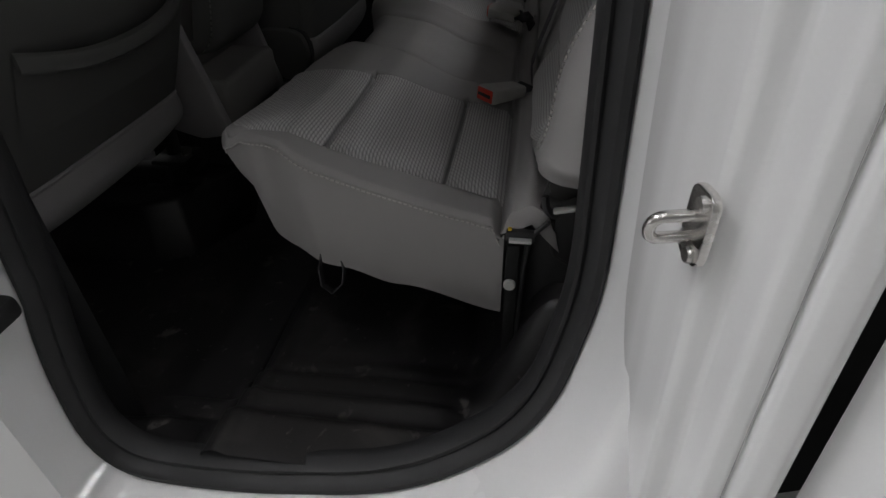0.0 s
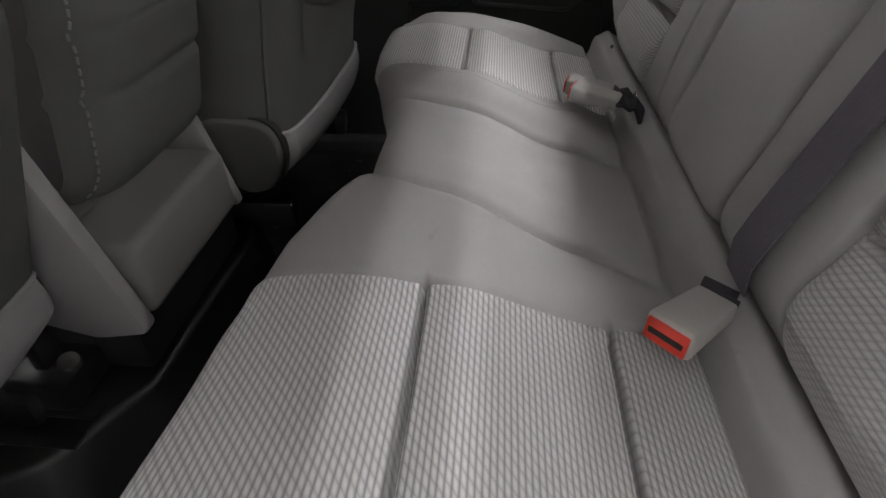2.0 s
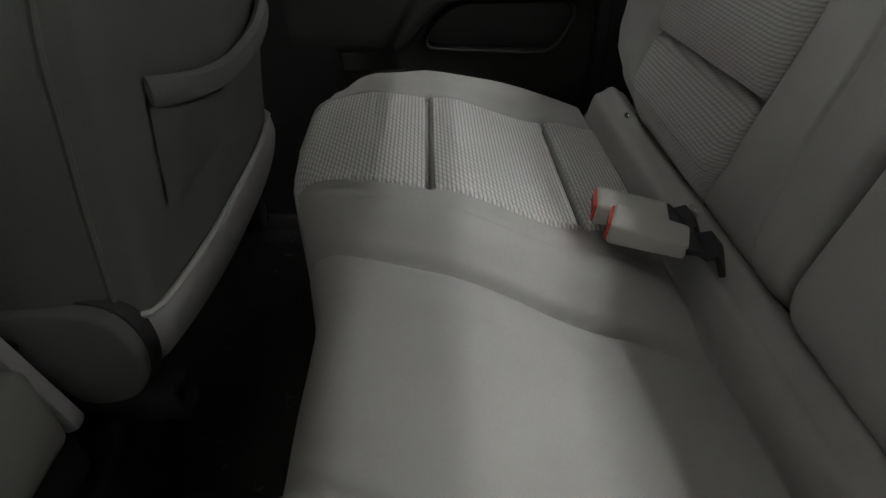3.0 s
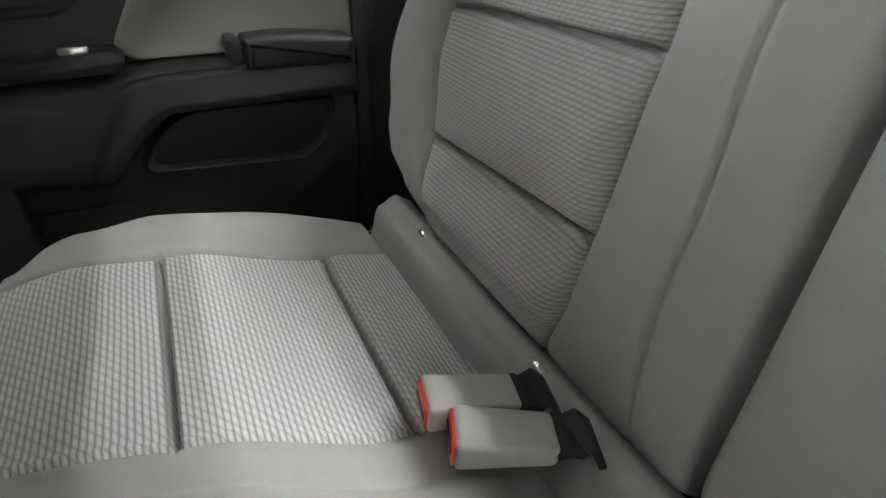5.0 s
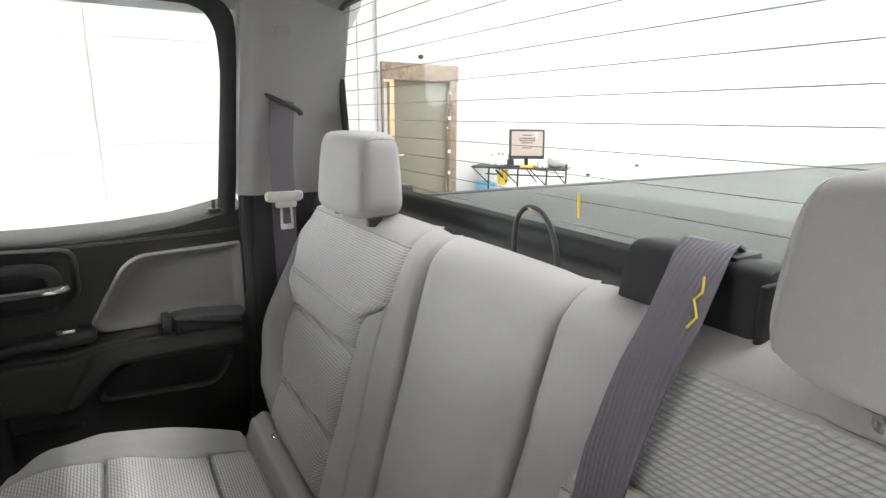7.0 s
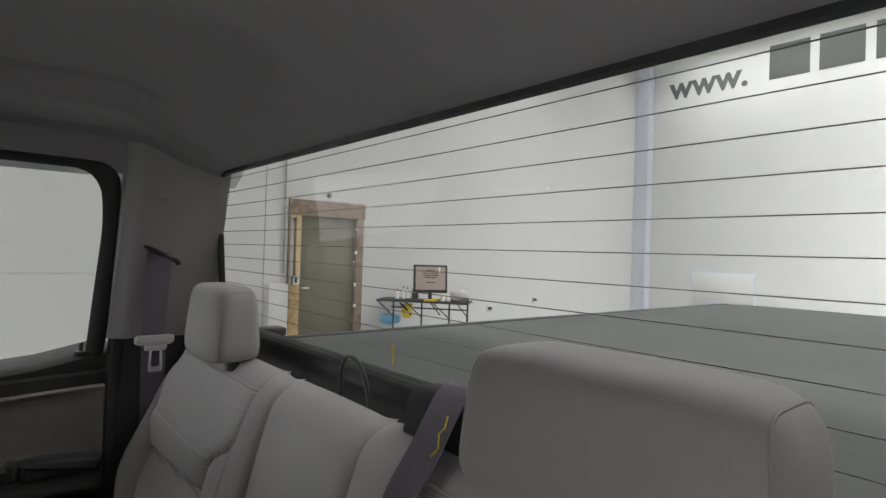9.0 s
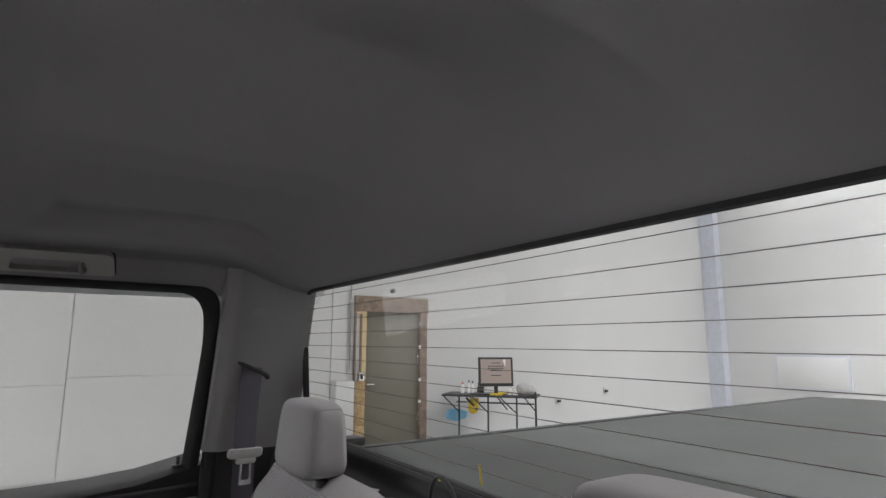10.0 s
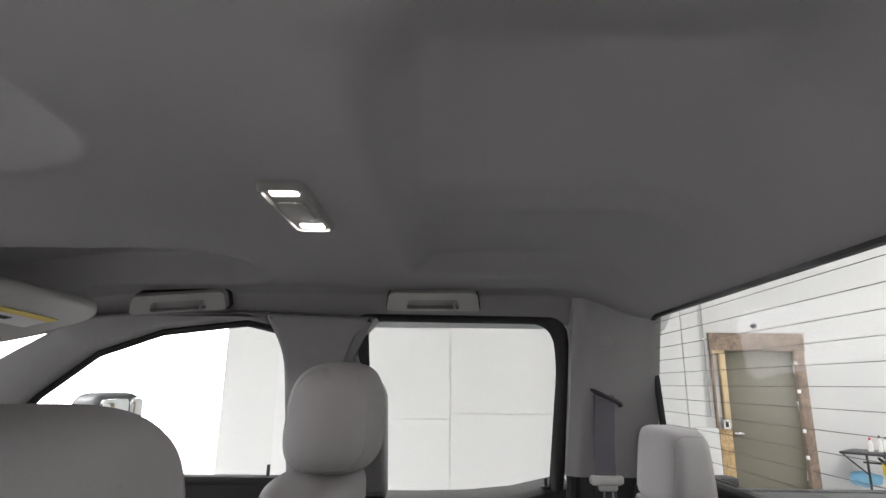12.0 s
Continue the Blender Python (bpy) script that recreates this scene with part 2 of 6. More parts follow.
def add_box(bm, x0, x1, y0, y1, z0, z1, bevel=0.0, seg=2, m=None):
    vs = bmesh.ops.create_cube(bm, size=1.0)["verts"]
    for v in vs:
        v.co = Vector((lerp(x0, x1, v.co.x + 0.5), lerp(y0, y1, v.co.y + 0.5), lerp(z0, z1, v.co.z + 0.5)))
    if bevel:
        es = list({e for v in vs for e in v.link_edges})
        r = bmesh.ops.bevel(bm, geom=es, offset=bevel, segments=seg, profile=0.5, affect="EDGES")
        vs = list({v for f in r["faces"] for v in f.verts} | {v for v in vs if v.is_valid})
    if m is not None:
        bmesh.ops.transform(bm, matrix=m, verts=vs)
    return vs


def box(x0, x1, y0, y1, z0, z1, bevel=0.0, seg=2, m=None):
    bm = bmesh.new()
    add_box(bm, x0, x1, y0, y1, z0, z1, bevel, seg, m)
    return bm


def rounded(pts, r, n=5):
    """Rounds the corners of a closed outline of (a, b) or (a, b, own radius)."""
    out = []
    for i, p in enumerate(pts):
        rr = p[2] if len(p) > 2 else r
        a, b, c = Vector(pts[i - 1][:2]), Vector(p[:2]), Vector(pts[(i + 1) % len(pts)][:2])
        d1, d2 = (a - b), (c - b)
        k = min(rr, d1.length * 0.49, d2.length * 0.49)
        p1, p2 = b + d1.normalized() * k, b + d2.normalized() * k
        for j in range(n + 1):
            t = j / n
            out.append(tuple((1 - t) ** 2 * p1 + 2 * t * (1 - t) * b + t * t * p2))
    return out


def prism(outline, axis, d0, d1, bevel=0.0, seg=2):
    """A solid with this outline across the axis, from d0 to d1 along it."""
    bm = bmesh.new()

    def place(a, b, d):
        return {"x": (d, a, b), "y": (a, d, b), "z": (a, b, d)}[axis]
    lo = [bm.verts.new(place(a, b, d0)) for a, b in outline]
    hi = [bm.verts.new(place(a, b, d1)) for a, b in outline]
    n = len(lo)
    for i in range(n):
        bm.faces.new((lo[i], lo[(i + 1) % n], hi[(i + 1) % n], hi[i]))
    f0, f1 = bm.faces.new(lo[::-1]), bm.faces.new(hi)
    bmesh.ops.recalc_face_normals(bm, faces=bm.faces[:])
    if bevel:
        es = list(f0.edges) + list(f1.edges)
        bmesh.ops.bevel(bm, geom=es, offset=bevel, segments=seg, profile=0.5, affect="EDGES")
    return bm


def loops(rings, closed=True, cap0=False, cap1=False):
    """Skins a run of rings, each a list of as many points."""
    bm = bmesh.new()
    vs = [[bm.verts.new(p) for p in r] for r in rings]
    n = len(vs[0])
    for a, b in zip(vs, vs[1:]):
        for i in range(n if closed else n - 1):
            j = (i + 1) % n
            bm.faces.new((a[i], a[j], b[j], b[i]))
    if cap0:
        bm.faces.new(vs[0][::-1])
    if cap1:
        bm.faces.new(vs[-1])
    return bm


def tube(pts, r, n=8, closed=False, smooth=0):
    """A round bar along points."""
    P = [Vector(p) for p in pts]
    for _ in range(smooth):
        Q = [P[0]]
        for a, b in zip(P, P[1:]):
            Q += [a.lerp(b, 0.25), a.lerp(b, 0.75)]
        P = Q + [P[-1]]
    rings = []
    side = None
    for i, p in enumerate(P):
        d = (P[min(i + 1, len(P) - 1)] - P[max(i - 1, 0)]).normalized()
        if side is None:
            side = d.orthogonal().normalized()
        side = (side - d * side.dot(d)).normalized()
        up = d.cross(side)
        rings.append([tuple(p + (side * math.cos(k * math.tau / n) + up * math.sin(k * math.tau / n)) * r) for k in range(n)])
    return loops(rings, True, True, True)


def ribbon(pts, width, across, thick=0.0016):
    """A flat strap along points, its width along the vector across (one, or one for each point)."""
    rings = []
    P = [Vector(p) for p in pts]
    for i, p in enumerate(P):
        d = (P[min(i + 1, len(P) - 1)] - P[max(i - 1, 0)]).normalized()
        a = Vector(across[i] if isinstance(across, list) else across)
        a = (a - d * a.dot(d)).normalized()
        nrm = d.cross(a)
        h = width / 2
        rings.append([tuple(p + a * s * h + nrm * t * thick / 2) for s, t in ((-1, -1), (-0.9, -1.2), (0.9, -1.2), (1, -1), (1, 1), (0.9, 1.2), (-0.9, 1.2), (-1, 1))])
    return loops(rings, True, True, True)


def add_disc(bm, centre, normal, r, h, n=16, top=0.85):
    """A low round boss or bolt head."""
    c, d = Vector(centre), Vector(normal).normalized()
    s = d.orthogonal().normalized()
    u = d.cross(s)
    rings = []
    for k, (rr, hh) in enumerate(((r, 0), (r, h * 0.7), (r * top, h))):
        rings.append([bm.verts.new(c + d * hh + (s * math.cos(i * math.tau / n) + u * math.sin(i * math.tau / n)) * rr) for i in range(n)])
    for a, b in zip(rings, rings[1:]):
        for i in range(n):
            bm.faces.new((a[i], a[(i + 1) % n], b[(i + 1) % n], b[i]))
    bm.faces.new(rings[-1])
    bm.faces.new(rings[0][::-1])


def disc(centre, normal, r, h, n=16, top=0.85):
    bm = bmesh.new()
    add_disc(bm, centre, normal, r, h, n, top)
    return bm


def pillow(cx, cy, cz, hx, hy, hz, power=3.2, n=20, fn=None):
    """A stuffed block: a rounded box with soft sides."""
    bm = bmesh.new()
    bmesh.ops.create_cube(bm, size=2.0)
    bmesh.ops.subdivide_edges(bm, edges=bm.edges[:], cuts=n, use_grid_fill=True)
    for v in bm.verts:
        p = v.co
        k = (abs(p.x) ** power + abs(p.y) ** power + abs(p.z) ** power) ** (1 / power)
        q = p / k
        q = Vector((q.x * hx, q.y * hy, q.z * hz))
        if fn:
            q = fn(q)
        v.co = Vector((cx, cy, cz)) + q
    return bm

# ---------------------------------------------------------------- warehouse
WALL_N, WALL_E, WALL_W, WALL_S, ROOF = 7.35, 13.4, -15.0, -10.0, 7.4


def wall(name, bm, mat, label):
    return tagged(part(name, bm, mat, smooth=False), label, "wall", kind="structure")


tagged(part("ground", box(-40, 40, -40, 40, -0.2, 0.0), M_GROUND, smooth=False), "smooth grey concrete warehouse floor", "floor", kind="structure")
# the north wall, with a doorway at x 3.9 to 5.0 and an open bay door at the truck's front
DX0, DX1, DTOP = 3.86, 4.98, 2.20
BAY0, BAY1, BAYTOP = -11.5, -3.07, 4.6
_bm = bmesh.new()
for _x0, _x1, _z0, _z1 in ((WALL_W, BAY0, 0, ROOF), (BAY0, BAY1, BAYTOP, ROOF), (BAY1, DX0, 0, ROOF), (DX0, DX1, DTOP, ROOF), (DX1, WALL_E, 0, ROOF)):
    add_box(_bm, _x0, _x1, WALL_N, WALL_N + 0.2, _z0, _z1)
bmesh.ops.remove_doubles(_bm, verts=_bm.verts[:], dist=0.0005)
wall_n = wall("wall_north", _bm, M_WALL, "tall white painted warehouse wall with a doorway")
wall_e = wall("wall_east", box(WALL_E, WALL_E + 0.2, WALL_S, WALL_N + 0.2, 0, ROOF), M_WALL, "white painted warehouse wall with large grey lettering")
# the west opening is added, unseen, to let fill light reach the windscreen
_bm = bmesh.new()
for _y0, _y1, _z0, _z1 in ((WALL_S, -5.0, 0, ROOF), (-5.0, 5.0, 4.6, ROOF), (5.0, WALL_N + 0.2, 0, ROOF)):
    add_box(_bm, WALL_W - 0.2, WALL_W, _y0, _y1, _z0, _z1)
wall("wall_west", _bm, M_WALL, "white painted warehouse wall with an added opening for the fill glow")
wall("wall_south", box(WALL_W - 0.2, WALL_E + 0.2, WALL_S - 0.2, WALL_S, 0, ROOF), M_WALL, "plain white painted warehouse wall")
tagged(part("ceiling", box(WALL_W - 0.2, WALL_E + 0.2, WALL_S - 0.2, WALL_N + 0.2, ROOF, ROOF + 0.2), M_ROOF, smooth=False), "white warehouse roof deck", "ceiling", kind="structure")
# daylight behind the open north bay; the west sheet is an added, unseen fill glow
M_DAY = glowing("bright_daylight", (0.98, 0.98, 1.0), 10.0)
M_WEST_FILL = glowing("west_fill_glow", (0.98, 0.98, 1.0), 9.0)
tagged(part("backdrop", box(-24, -23.8, -14, 14, 0, 12), M_WEST_FILL, smooth=False), "bright glowing sheet set as hazy daylight outside an open bay", "backdrop", kind="structure")
tagged(part("backdrop", box(-24, 4, 20, 20.2, 0, 12), M_DAY, smooth=False), "bright glowing sheet set as hazy daylight outside an open bay", "backdrop", kind="structure")

# sheets of white board on the north wall, laid lengthwise in two staggered columns
for _i, (_x0, _x1, _zs) in enumerate(((-2.31, 0.118, (0.02, 1.085, 2.31, 3.53, 4.6)), (0.124, 2.56, (0.02, 1.165, 2.385, 3.6, 4.6)))):
    for _z0, _z1 in zip(_zs, _zs[1:]):
        part("board", box(_x0 + 0.003, _x1 - 0.003, WALL_N - 0.013, WALL_N - 0.001, _z0 + 0.004, _z1 - 0.004, 0.003), M_PANEL, wall_n, smooth=False)
_bm = box(2.64, 3.375, WALL_N - 0.048, WALL_N + 0.01, 0, ROOF, 0.01)
tagged(part("trim", _bm, M_WALL, smooth=False), "white boxed-out pier on the wall", "pier", kind="structure")
tagged(part("trim", box(3.38, 3.62, WALL_N - 0.05, WALL_N + 0.01, 0, ROOF, 0.01), M_WALL, smooth=False), "narrow white boxed duct on the wall", "duct", kind="structure")
_pipe = thing("conduit", "thin grey electrical conduit running down the white wall", "conduit")
part("pipe", tube([(3.69, WALL_N - 0.03, 1.17), (3.69, WALL_N - 0.03, ROOF)], 0.011), M_GREY, _pipe)
for _z in (2.2, 3.6):
    part("clip", box(3.665, 3.715, WALL_N - 0.045, WALL_N, _z, _z + 0.02, 0.003), M_STEEL, _pipe)
_guard = thing("wall_guard", "low white plastic guard box at the wall's foot", "guard")
part("box", box(3.40, 3.70, WALL_N - 0.22, WALL_N - 0.055, 0.0, 1.02, 0.02), M_WALL, _guard)
tagged(part("trim", box(WALL_E - 0.25, WALL_E, WALL_N - 0.38, WALL_N, 0, ROOF, 0.01), M_COLUMN, smooth=False), "pale blue-grey steel corner column", "column", kind="structure")

# the doorway: rough timber surround, a slim sidelight of pine and strand board, an olive door
door_w = thing("door_1", "olive-grey door in a rough brown timber surround", "door", kind="structure")
_y0, _y1 = WALL_N - 0.05, WALL_N + 0.12
part("header_board", box(3.755, 5.08, _y0, _y1, 2.055, 2.30, 0.006), M_WOOD, door_w, "weathered brown header board")
part("jamb", box(4.93, 5.06, _y0, _y1, 0, 2.055, 0.006), M_WOOD, door_w)
part("jamb", box(3.76, 3.785, _y0, _y1, 0, 2.055, 0.004), M_WOOD, door_w)
part("jamb", box(3.880, 3.955, _y0, _y1, 1.02, 2.055, 0.004), M_PINE, door_w, "fresh pine stud")
part("rail", box(3.785, 3.880, _y0, _y1, 2.015, 2.055, 0.004), M_PINE, door_w)
for _k, _z0 in enumerate((0.0, 0.335, 0.67)):
    part("infill_panel", box(3.785, 3.955, _y0 + 0.010 + 0.006 * (_k % 2), _y1, _z0, _z0 + 0.33, 0.003), M_OSB, door_w, "strand board infill")
part("sidelight", box(3.785, 3.880, _y0 + 0.10, _y1, 1.02, 2.015), M_WOOD, door_w, "dark brown sidelight")
part("leaf", box(3.955, 4.93, _y0 + 0.07, _y1, 0.01, 2.05, 0.003), M_DOOR, door_w, "olive-grey door leaf")
part("handle", box(3.99, 4.12, _y0 + 0.02, _y0 + 0.07, 0.93, 0.955, 0.006), M_STEEL, door_w)
part("switch_box", box(3.825, 3.925, _y0 - 0.03, _y0 + 0.04, 1.00, 1.13, 0.006), M_STEEL, door_w)
part("switch", box(3.855, 3.895, _y0 - 0.036, _y0 - 0.028, 1.03, 1.10, 0.003), M_BLACK, door_w)
for _z in (0.62, 0.96, 1.48, 1.86):
    part("shim", box(4.905, 4.945, _y0 - 0.004, _y0 + 0.02, _z, _z + 0.05, 0.004), M_PAPER, door_w, "white filler left on the jamb")
for _z in (0.35, 1.25, 1.75):
    part("hinge", tube([(4.915, _y0 + 0.06, _z), (4.915, _y0 + 0.06, _z + 0.12)], 0.012), M_STEEL, door_w)
_dome = thing("wall_camera", "small dark dome camera on the wall above the door", "camera")
part("dome", disc((4.42, WALL_N - 0.001, 2.40), (0, -1, 0), 0.035, 0.05), M_BLACK, _dome)

# lettering on the east wall
def wall_text(text, y, z, size):
    cu = bpy.data.curves.new("lettering", "FONT")
    cu.body, cu.size, cu.extrude, cu.offset = text, size, 0.004, 0.018
    tmp = bpy.data.objects.new("lettering", cu)
    scene.collection.objects.link(tmp)
    bpy.context.view_layer.update()
    me = bpy.data.meshes.new_from_object(tmp.evaluated_get(bpy.context.evaluated_depsgraph_get()))
    bpy.data.objects.remove(tmp)
    ob = new("lettering", me)
    me.materials.clear()
    me.materials.append(M_LETTER)
    ob.matrix_world = Matrix.Translation((WALL_E - 0.006, y, z)) @ pose(0, 0, 0, 90, 0, -90)
    return ob


tagged(wall_text("www.", 6.55, 5.56, 0.78), "large grey web address lettering on the white wall", "sign")
sign = thing("wall_sign", "large grey block shapes following the wall lettering", "sign")
for _k in range(3):
    _y = 4.27 - _k * 0.95
    part("bar", box(WALL_E - 0.008, WALL_E, _y - 0.78, _y, 5.56, 6.30, 0.003), M_LETTER, sign)
_pn = thing("wall_panel", "faint grey framed access panel on the white wall", "panel")
part("frame", prism(rounded([(4.43, 0.58), (5.89, 0.58), (5.89, 1.32), (4.43, 1.32)], 0.05), "x", WALL_E - 0.03, WALL_E), M_COLUMN, _pn)
part("face", box(WALL_E - 0.034, WALL_E, 4.47, 5.85, 0.62, 1.28, 0.004), M_PANEL, _pn)
for _y, _z in ((8.05, 0.42), (9.4, 0.55)):
    _sk = thing("wall_socket", "small white wall socket with a dark plug", "socket")
    part("plate", box(_y - 0.06, _y + 0.06, WALL_N - 0.02, WALL_N, _z, _z + 0.12, 0.004), M_PANEL, _sk)
    part("plug", box(_y - 0.04, _y + 0.04, WALL_N - 0.05, WALL_N - 0.02, _z + 0.03, _z + 0.08, 0.004), M_BLACK, _sk)

# ---------------------------------------------------------------- cab shell


def side_y(z):
    """Half width of the cab's side at this height: upright below the sill, leaning in above."""
    return 0.84 - max(0.0, z - 1.28) * 0.29


OPEN = rounded([(-0.15, 1.66, 0.08), (-0.185, 0.98, 0.15), (-0.212, 0.80, 0.12), (-0.165, 0.605, 0.14), (0.02, 0.598, 0.12), (0.26, 0.632, 0.15), (0.41, 0.745, 0.12), (0.450, 0.90, 0.12), (0.440, 1.20, 0.2), (0.41, 1.70, 0.07)], 0.1, 8)


def seal_y(z):
    """Half width at the door seal: it stands in from the outer skin, less so at the sill."""
    return 0.74 + 0.065 * min(1.0, max(0.0, (0.85 - z) / 0.25)) - max(0.0, z - 1.28) * 0.10


def outline_ring(sgn, grow, out, pts=OPEN):
    """The door opening's outline grown by so much, so far out from the seal's plane."""
    c = (0.14, 1.10)
    res = []
    n = len(pts)
    for i, (x, z) in enumerate(pts):
        a, b = Vector(pts[i - 1]), Vector(pts[(i + 1) % n])
        d = (b - a)
        nn = Vector((d.y, -d.x)).normalized()
        if nn.dot(Vector((x - c[0], z - c[1]))) < 0:
            nn = -nn
        q = Vector((x, z)) + nn * grow
        res.append((q.x, sgn * (seal_y(q.y) + out), q.y))
    return res


cab = thing("pickup_truck", "white double-cab pickup truck with a rear door open", "pickup truck")
for _x in (-2.05, 1.75):
    for _s in (-1, 1):
        _c = Vector((_x, _s * 0.84, 0.40))
        _ty = part("wheel", loops([[tuple(_c + Vector((r * math.cos(k * math.tau / 28), d, r * math.sin(k * math.tau / 28)))) for k in range(28)] for r, d in ((0.22, -0.11), (0.37, -0.13), (0.40, -0.09), (0.40, 0.09), (0.37, 0.13), (0.22, 0.11))]), M_RUBBER, cab, "black tyre")
        part("rim", loops([[tuple(_c + Vector((r * math.cos(k * math.tau / 28), _s * d, r * math.sin(k * math.tau / 28)))) for k in range(28)] for r, d in ((0.23, -0.10), (0.23, 0.08), (0.20, 0.09), (0.18, 0.03), (0.06, 0.04), (0.02, 0.05))], True, False, True), M_STEEL, _ty)
# painted door surround of the driver's side, from the seal out to the outer skin
_rings = [outline_ring(-1, g, o) for g, o in ((-0.003, -0.02), (-0.002, 0.004), (0.006, 0.030), (0.016, 0.060), (0.022, 0.082), (0.030, 0.094), (0.045, 0.099), (0.08, 0.101), (0.14, 0.105), (0.20, 0.115))]
part("door_surround", loops(_rings), M_WHITE, cab)
# rounded ridge and outer skin behind the opening, back to the gap at the bed
QP = [(0.447, -0.080), (0.452, -0.030), (0.458, -0.004), (0.463, 0.010), (0.467, 0.022), (0.470, 0.029), (0.475, 0.033), (0.486, 0.036), (0.490, 0.039), (0.493, 0.047), (0.497, 0.060), (0.501, 0.065), (0.513, 0.069), (0.5155, 0.066), (0.518, 0.071), (0.522, 0.075), (0.535, 0.080), (0.542, 0.079), (0.546, 0.070), (0.547, 0.02), (0.56, -0.03)]


def quarter(u, v):
    k = u * (len(QP) - 1)
    i = min(int(k), len(QP) - 2)
    return (lerp(QP[i][0], QP[i + 1][0], k - i) + 0.045 * (1.15 - v), -(side_y(v) + lerp(QP[i][1], QP[i + 1][1], k - i)), v)


patch("quarter_panel", quarter, steps(0, 1, 80), steps(0.35, 1.72, 40), M_WHITE, cab)
# front post of the opening and the rocker below it
patch("front_post", lambda u, v: (lerp(-0.135, -0.42, u), -(side_y(v) + 0.040 + 0.064 * math.sin(u * 1.5)), v), steps(0, 1, 10), steps(0.50, 1.72, 20), M_WHITE, cab)
patch("rocker", lambda u, v: (v, -lerp(0.885, 0.93, math.sin(u * 1.57)), lerp(0.545, 0.40, u)), steps(0, 1, 12), steps(-0.5, 0.55, 20), M_WHITE, cab)
patch("roof", lambda u, v: (u, v, 1.91 - 0.15 * abs(v / 0.72) ** 6 - 0.04 * abs((u + 0.35) / 1.0) ** 4), steps(-1.3, 0.66, 20), steps(-0.72, 0.72, 24), M_WHITE, cab)
for _s in (-1, 1):
    patch("roof_rail", lambda u, v, s=_s: (u, s * lerp(0.72, side_y(1.72) + 0.054, v), lerp(1.76 - 0.04 * abs((u + 0.35) / 1.0) ** 4, 1.69, v)), steps(-1.3, 0.66, 20), steps(0, 1, 6), M_WHITE, cab)
patch("bed_gap", lambda u, v: (lerp(0.548, 0.64, u) + 0.045 * (1.15 - v), -0.86, v), steps(0, 1, 3), steps(0.40, 1.30, 10), M_RUBBER, cab, "black gap between cab and bed")
part("back_wall", box(0.60, 0.64, -0.80, 0.80, 0.50, 1.335, 0.01), M_WHITE, cab)
part("front_bulkhead", box(-1.75, -1.70, -0.84, 0.84, 0.35, 1.30, 0.01), M_BLACK, cab)
part("underbody", box(-1.75, 0.64, -0.80, 0.80, 0.40, 0.50, 0.01), M_BLACK, cab)
for _s in (-1, 1):
    part("front_side", box(-1.75, -0.40, *sorted((_s * 0.835, _s * 0.875)), 0.40, 1.28, 0.005), M_WHITE, cab)
patch("hood", lambda u, v: (u, v, 1.25 - 0.16 * ((-1.66 - u) / 1.35) ** 2.2 - 0.10 * (abs(v) / 0.90) ** 5 + 0.03 * curve_at([(0.32, 1.0), (0.46, 0.0)], abs(v))), steps(-3.0, -1.66, 24), steps(-0.90, 0.90, 36), M_WHITE, cab)
for _s in (-1, 1):
    part("front_fender", prism([(-3.0, 0.62), (-2.56, 0.62), (-2.50, 0.80), (-2.30, 0.93), (-2.05, 0.97), (-1.80, 0.93), (-1.60, 0.80), (-1.54, 0.40), (-1.40, 0.40), (-1.40, 1.16), (-3.0, 1.02)], "y", *sorted((_s * 0.88, _s * 0.93)), 0.01), M_WHITE, cab)
part("grille", box(-3.06, -2.98, -0.86, 0.86, 0.62, 1.02, 0.02), M_BLACK, cab)
part("front_bumper", box(-3.18, -3.0, -0.92, 0.92, 0.40, 0.64, 0.04, 3), M_WHITE, cab)
part("rear_side", box(-0.40, 0.62, 0.845, 0.885, 0.40, 1.268, 0.005), M_WHITE, cab)
# striker on the rear post
_st = thing("door_striker", "bright steel door striker loop bolted to the white door post", "door striker")
MS = Matrix.Translation((0.469, -0.868, 1.086)) @ pose(0, 0, 0, 0, 0, -78) @ Matrix.Scale(0.62, 4)
_bm = prism(rounded([(-0.022, -0.040), (0.022, -0.040), (0.022, 0.040), (-0.022, 0.040)], 0.016), "y", -0.007, 0.003, 0.002)
bmesh.ops.transform(_bm, matrix=MS, verts=_bm.verts[:])
part("plate", _bm, M_STEEL, _st)
_bm = tube([(0.004, 0, 0.014), (0.004, -0.030, 0.015), (0.002, -0.046, 0.013), (0.0, -0.052, 0.0), (-0.002, -0.046, -0.013), (-0.004, -0.030, -0.015), (-0.004, 0, -0.014)], 0.0062, 10, smooth=2)
bmesh.ops.transform(_bm, matrix=MS, verts=_bm.verts[:])
part("loop", _bm, M_STEEL, _st)
for _z in (-0.028, 0.028):
    _bm = disc((0.008, -0.007, _z), (0, -1, 0), 0.009, 0.006, 12)
    bmesh.ops.transform(_bm, matrix=MS, verts=_bm.verts[:])
    part("screw", _bm, M_STEEL, _st)
_ch = thing("door_check", "black plastic door check block on the front post", "door check")
part("block", box(-0.186, -0.153, -0.830, -0.785, 0.868, 0.896, 0.008), M_BLACK, _ch)
part("bolt", disc((-0.168, -0.829, 0.882), (0, -1, 0), 0.006, 0.004, 10), M_STEEL, _ch)

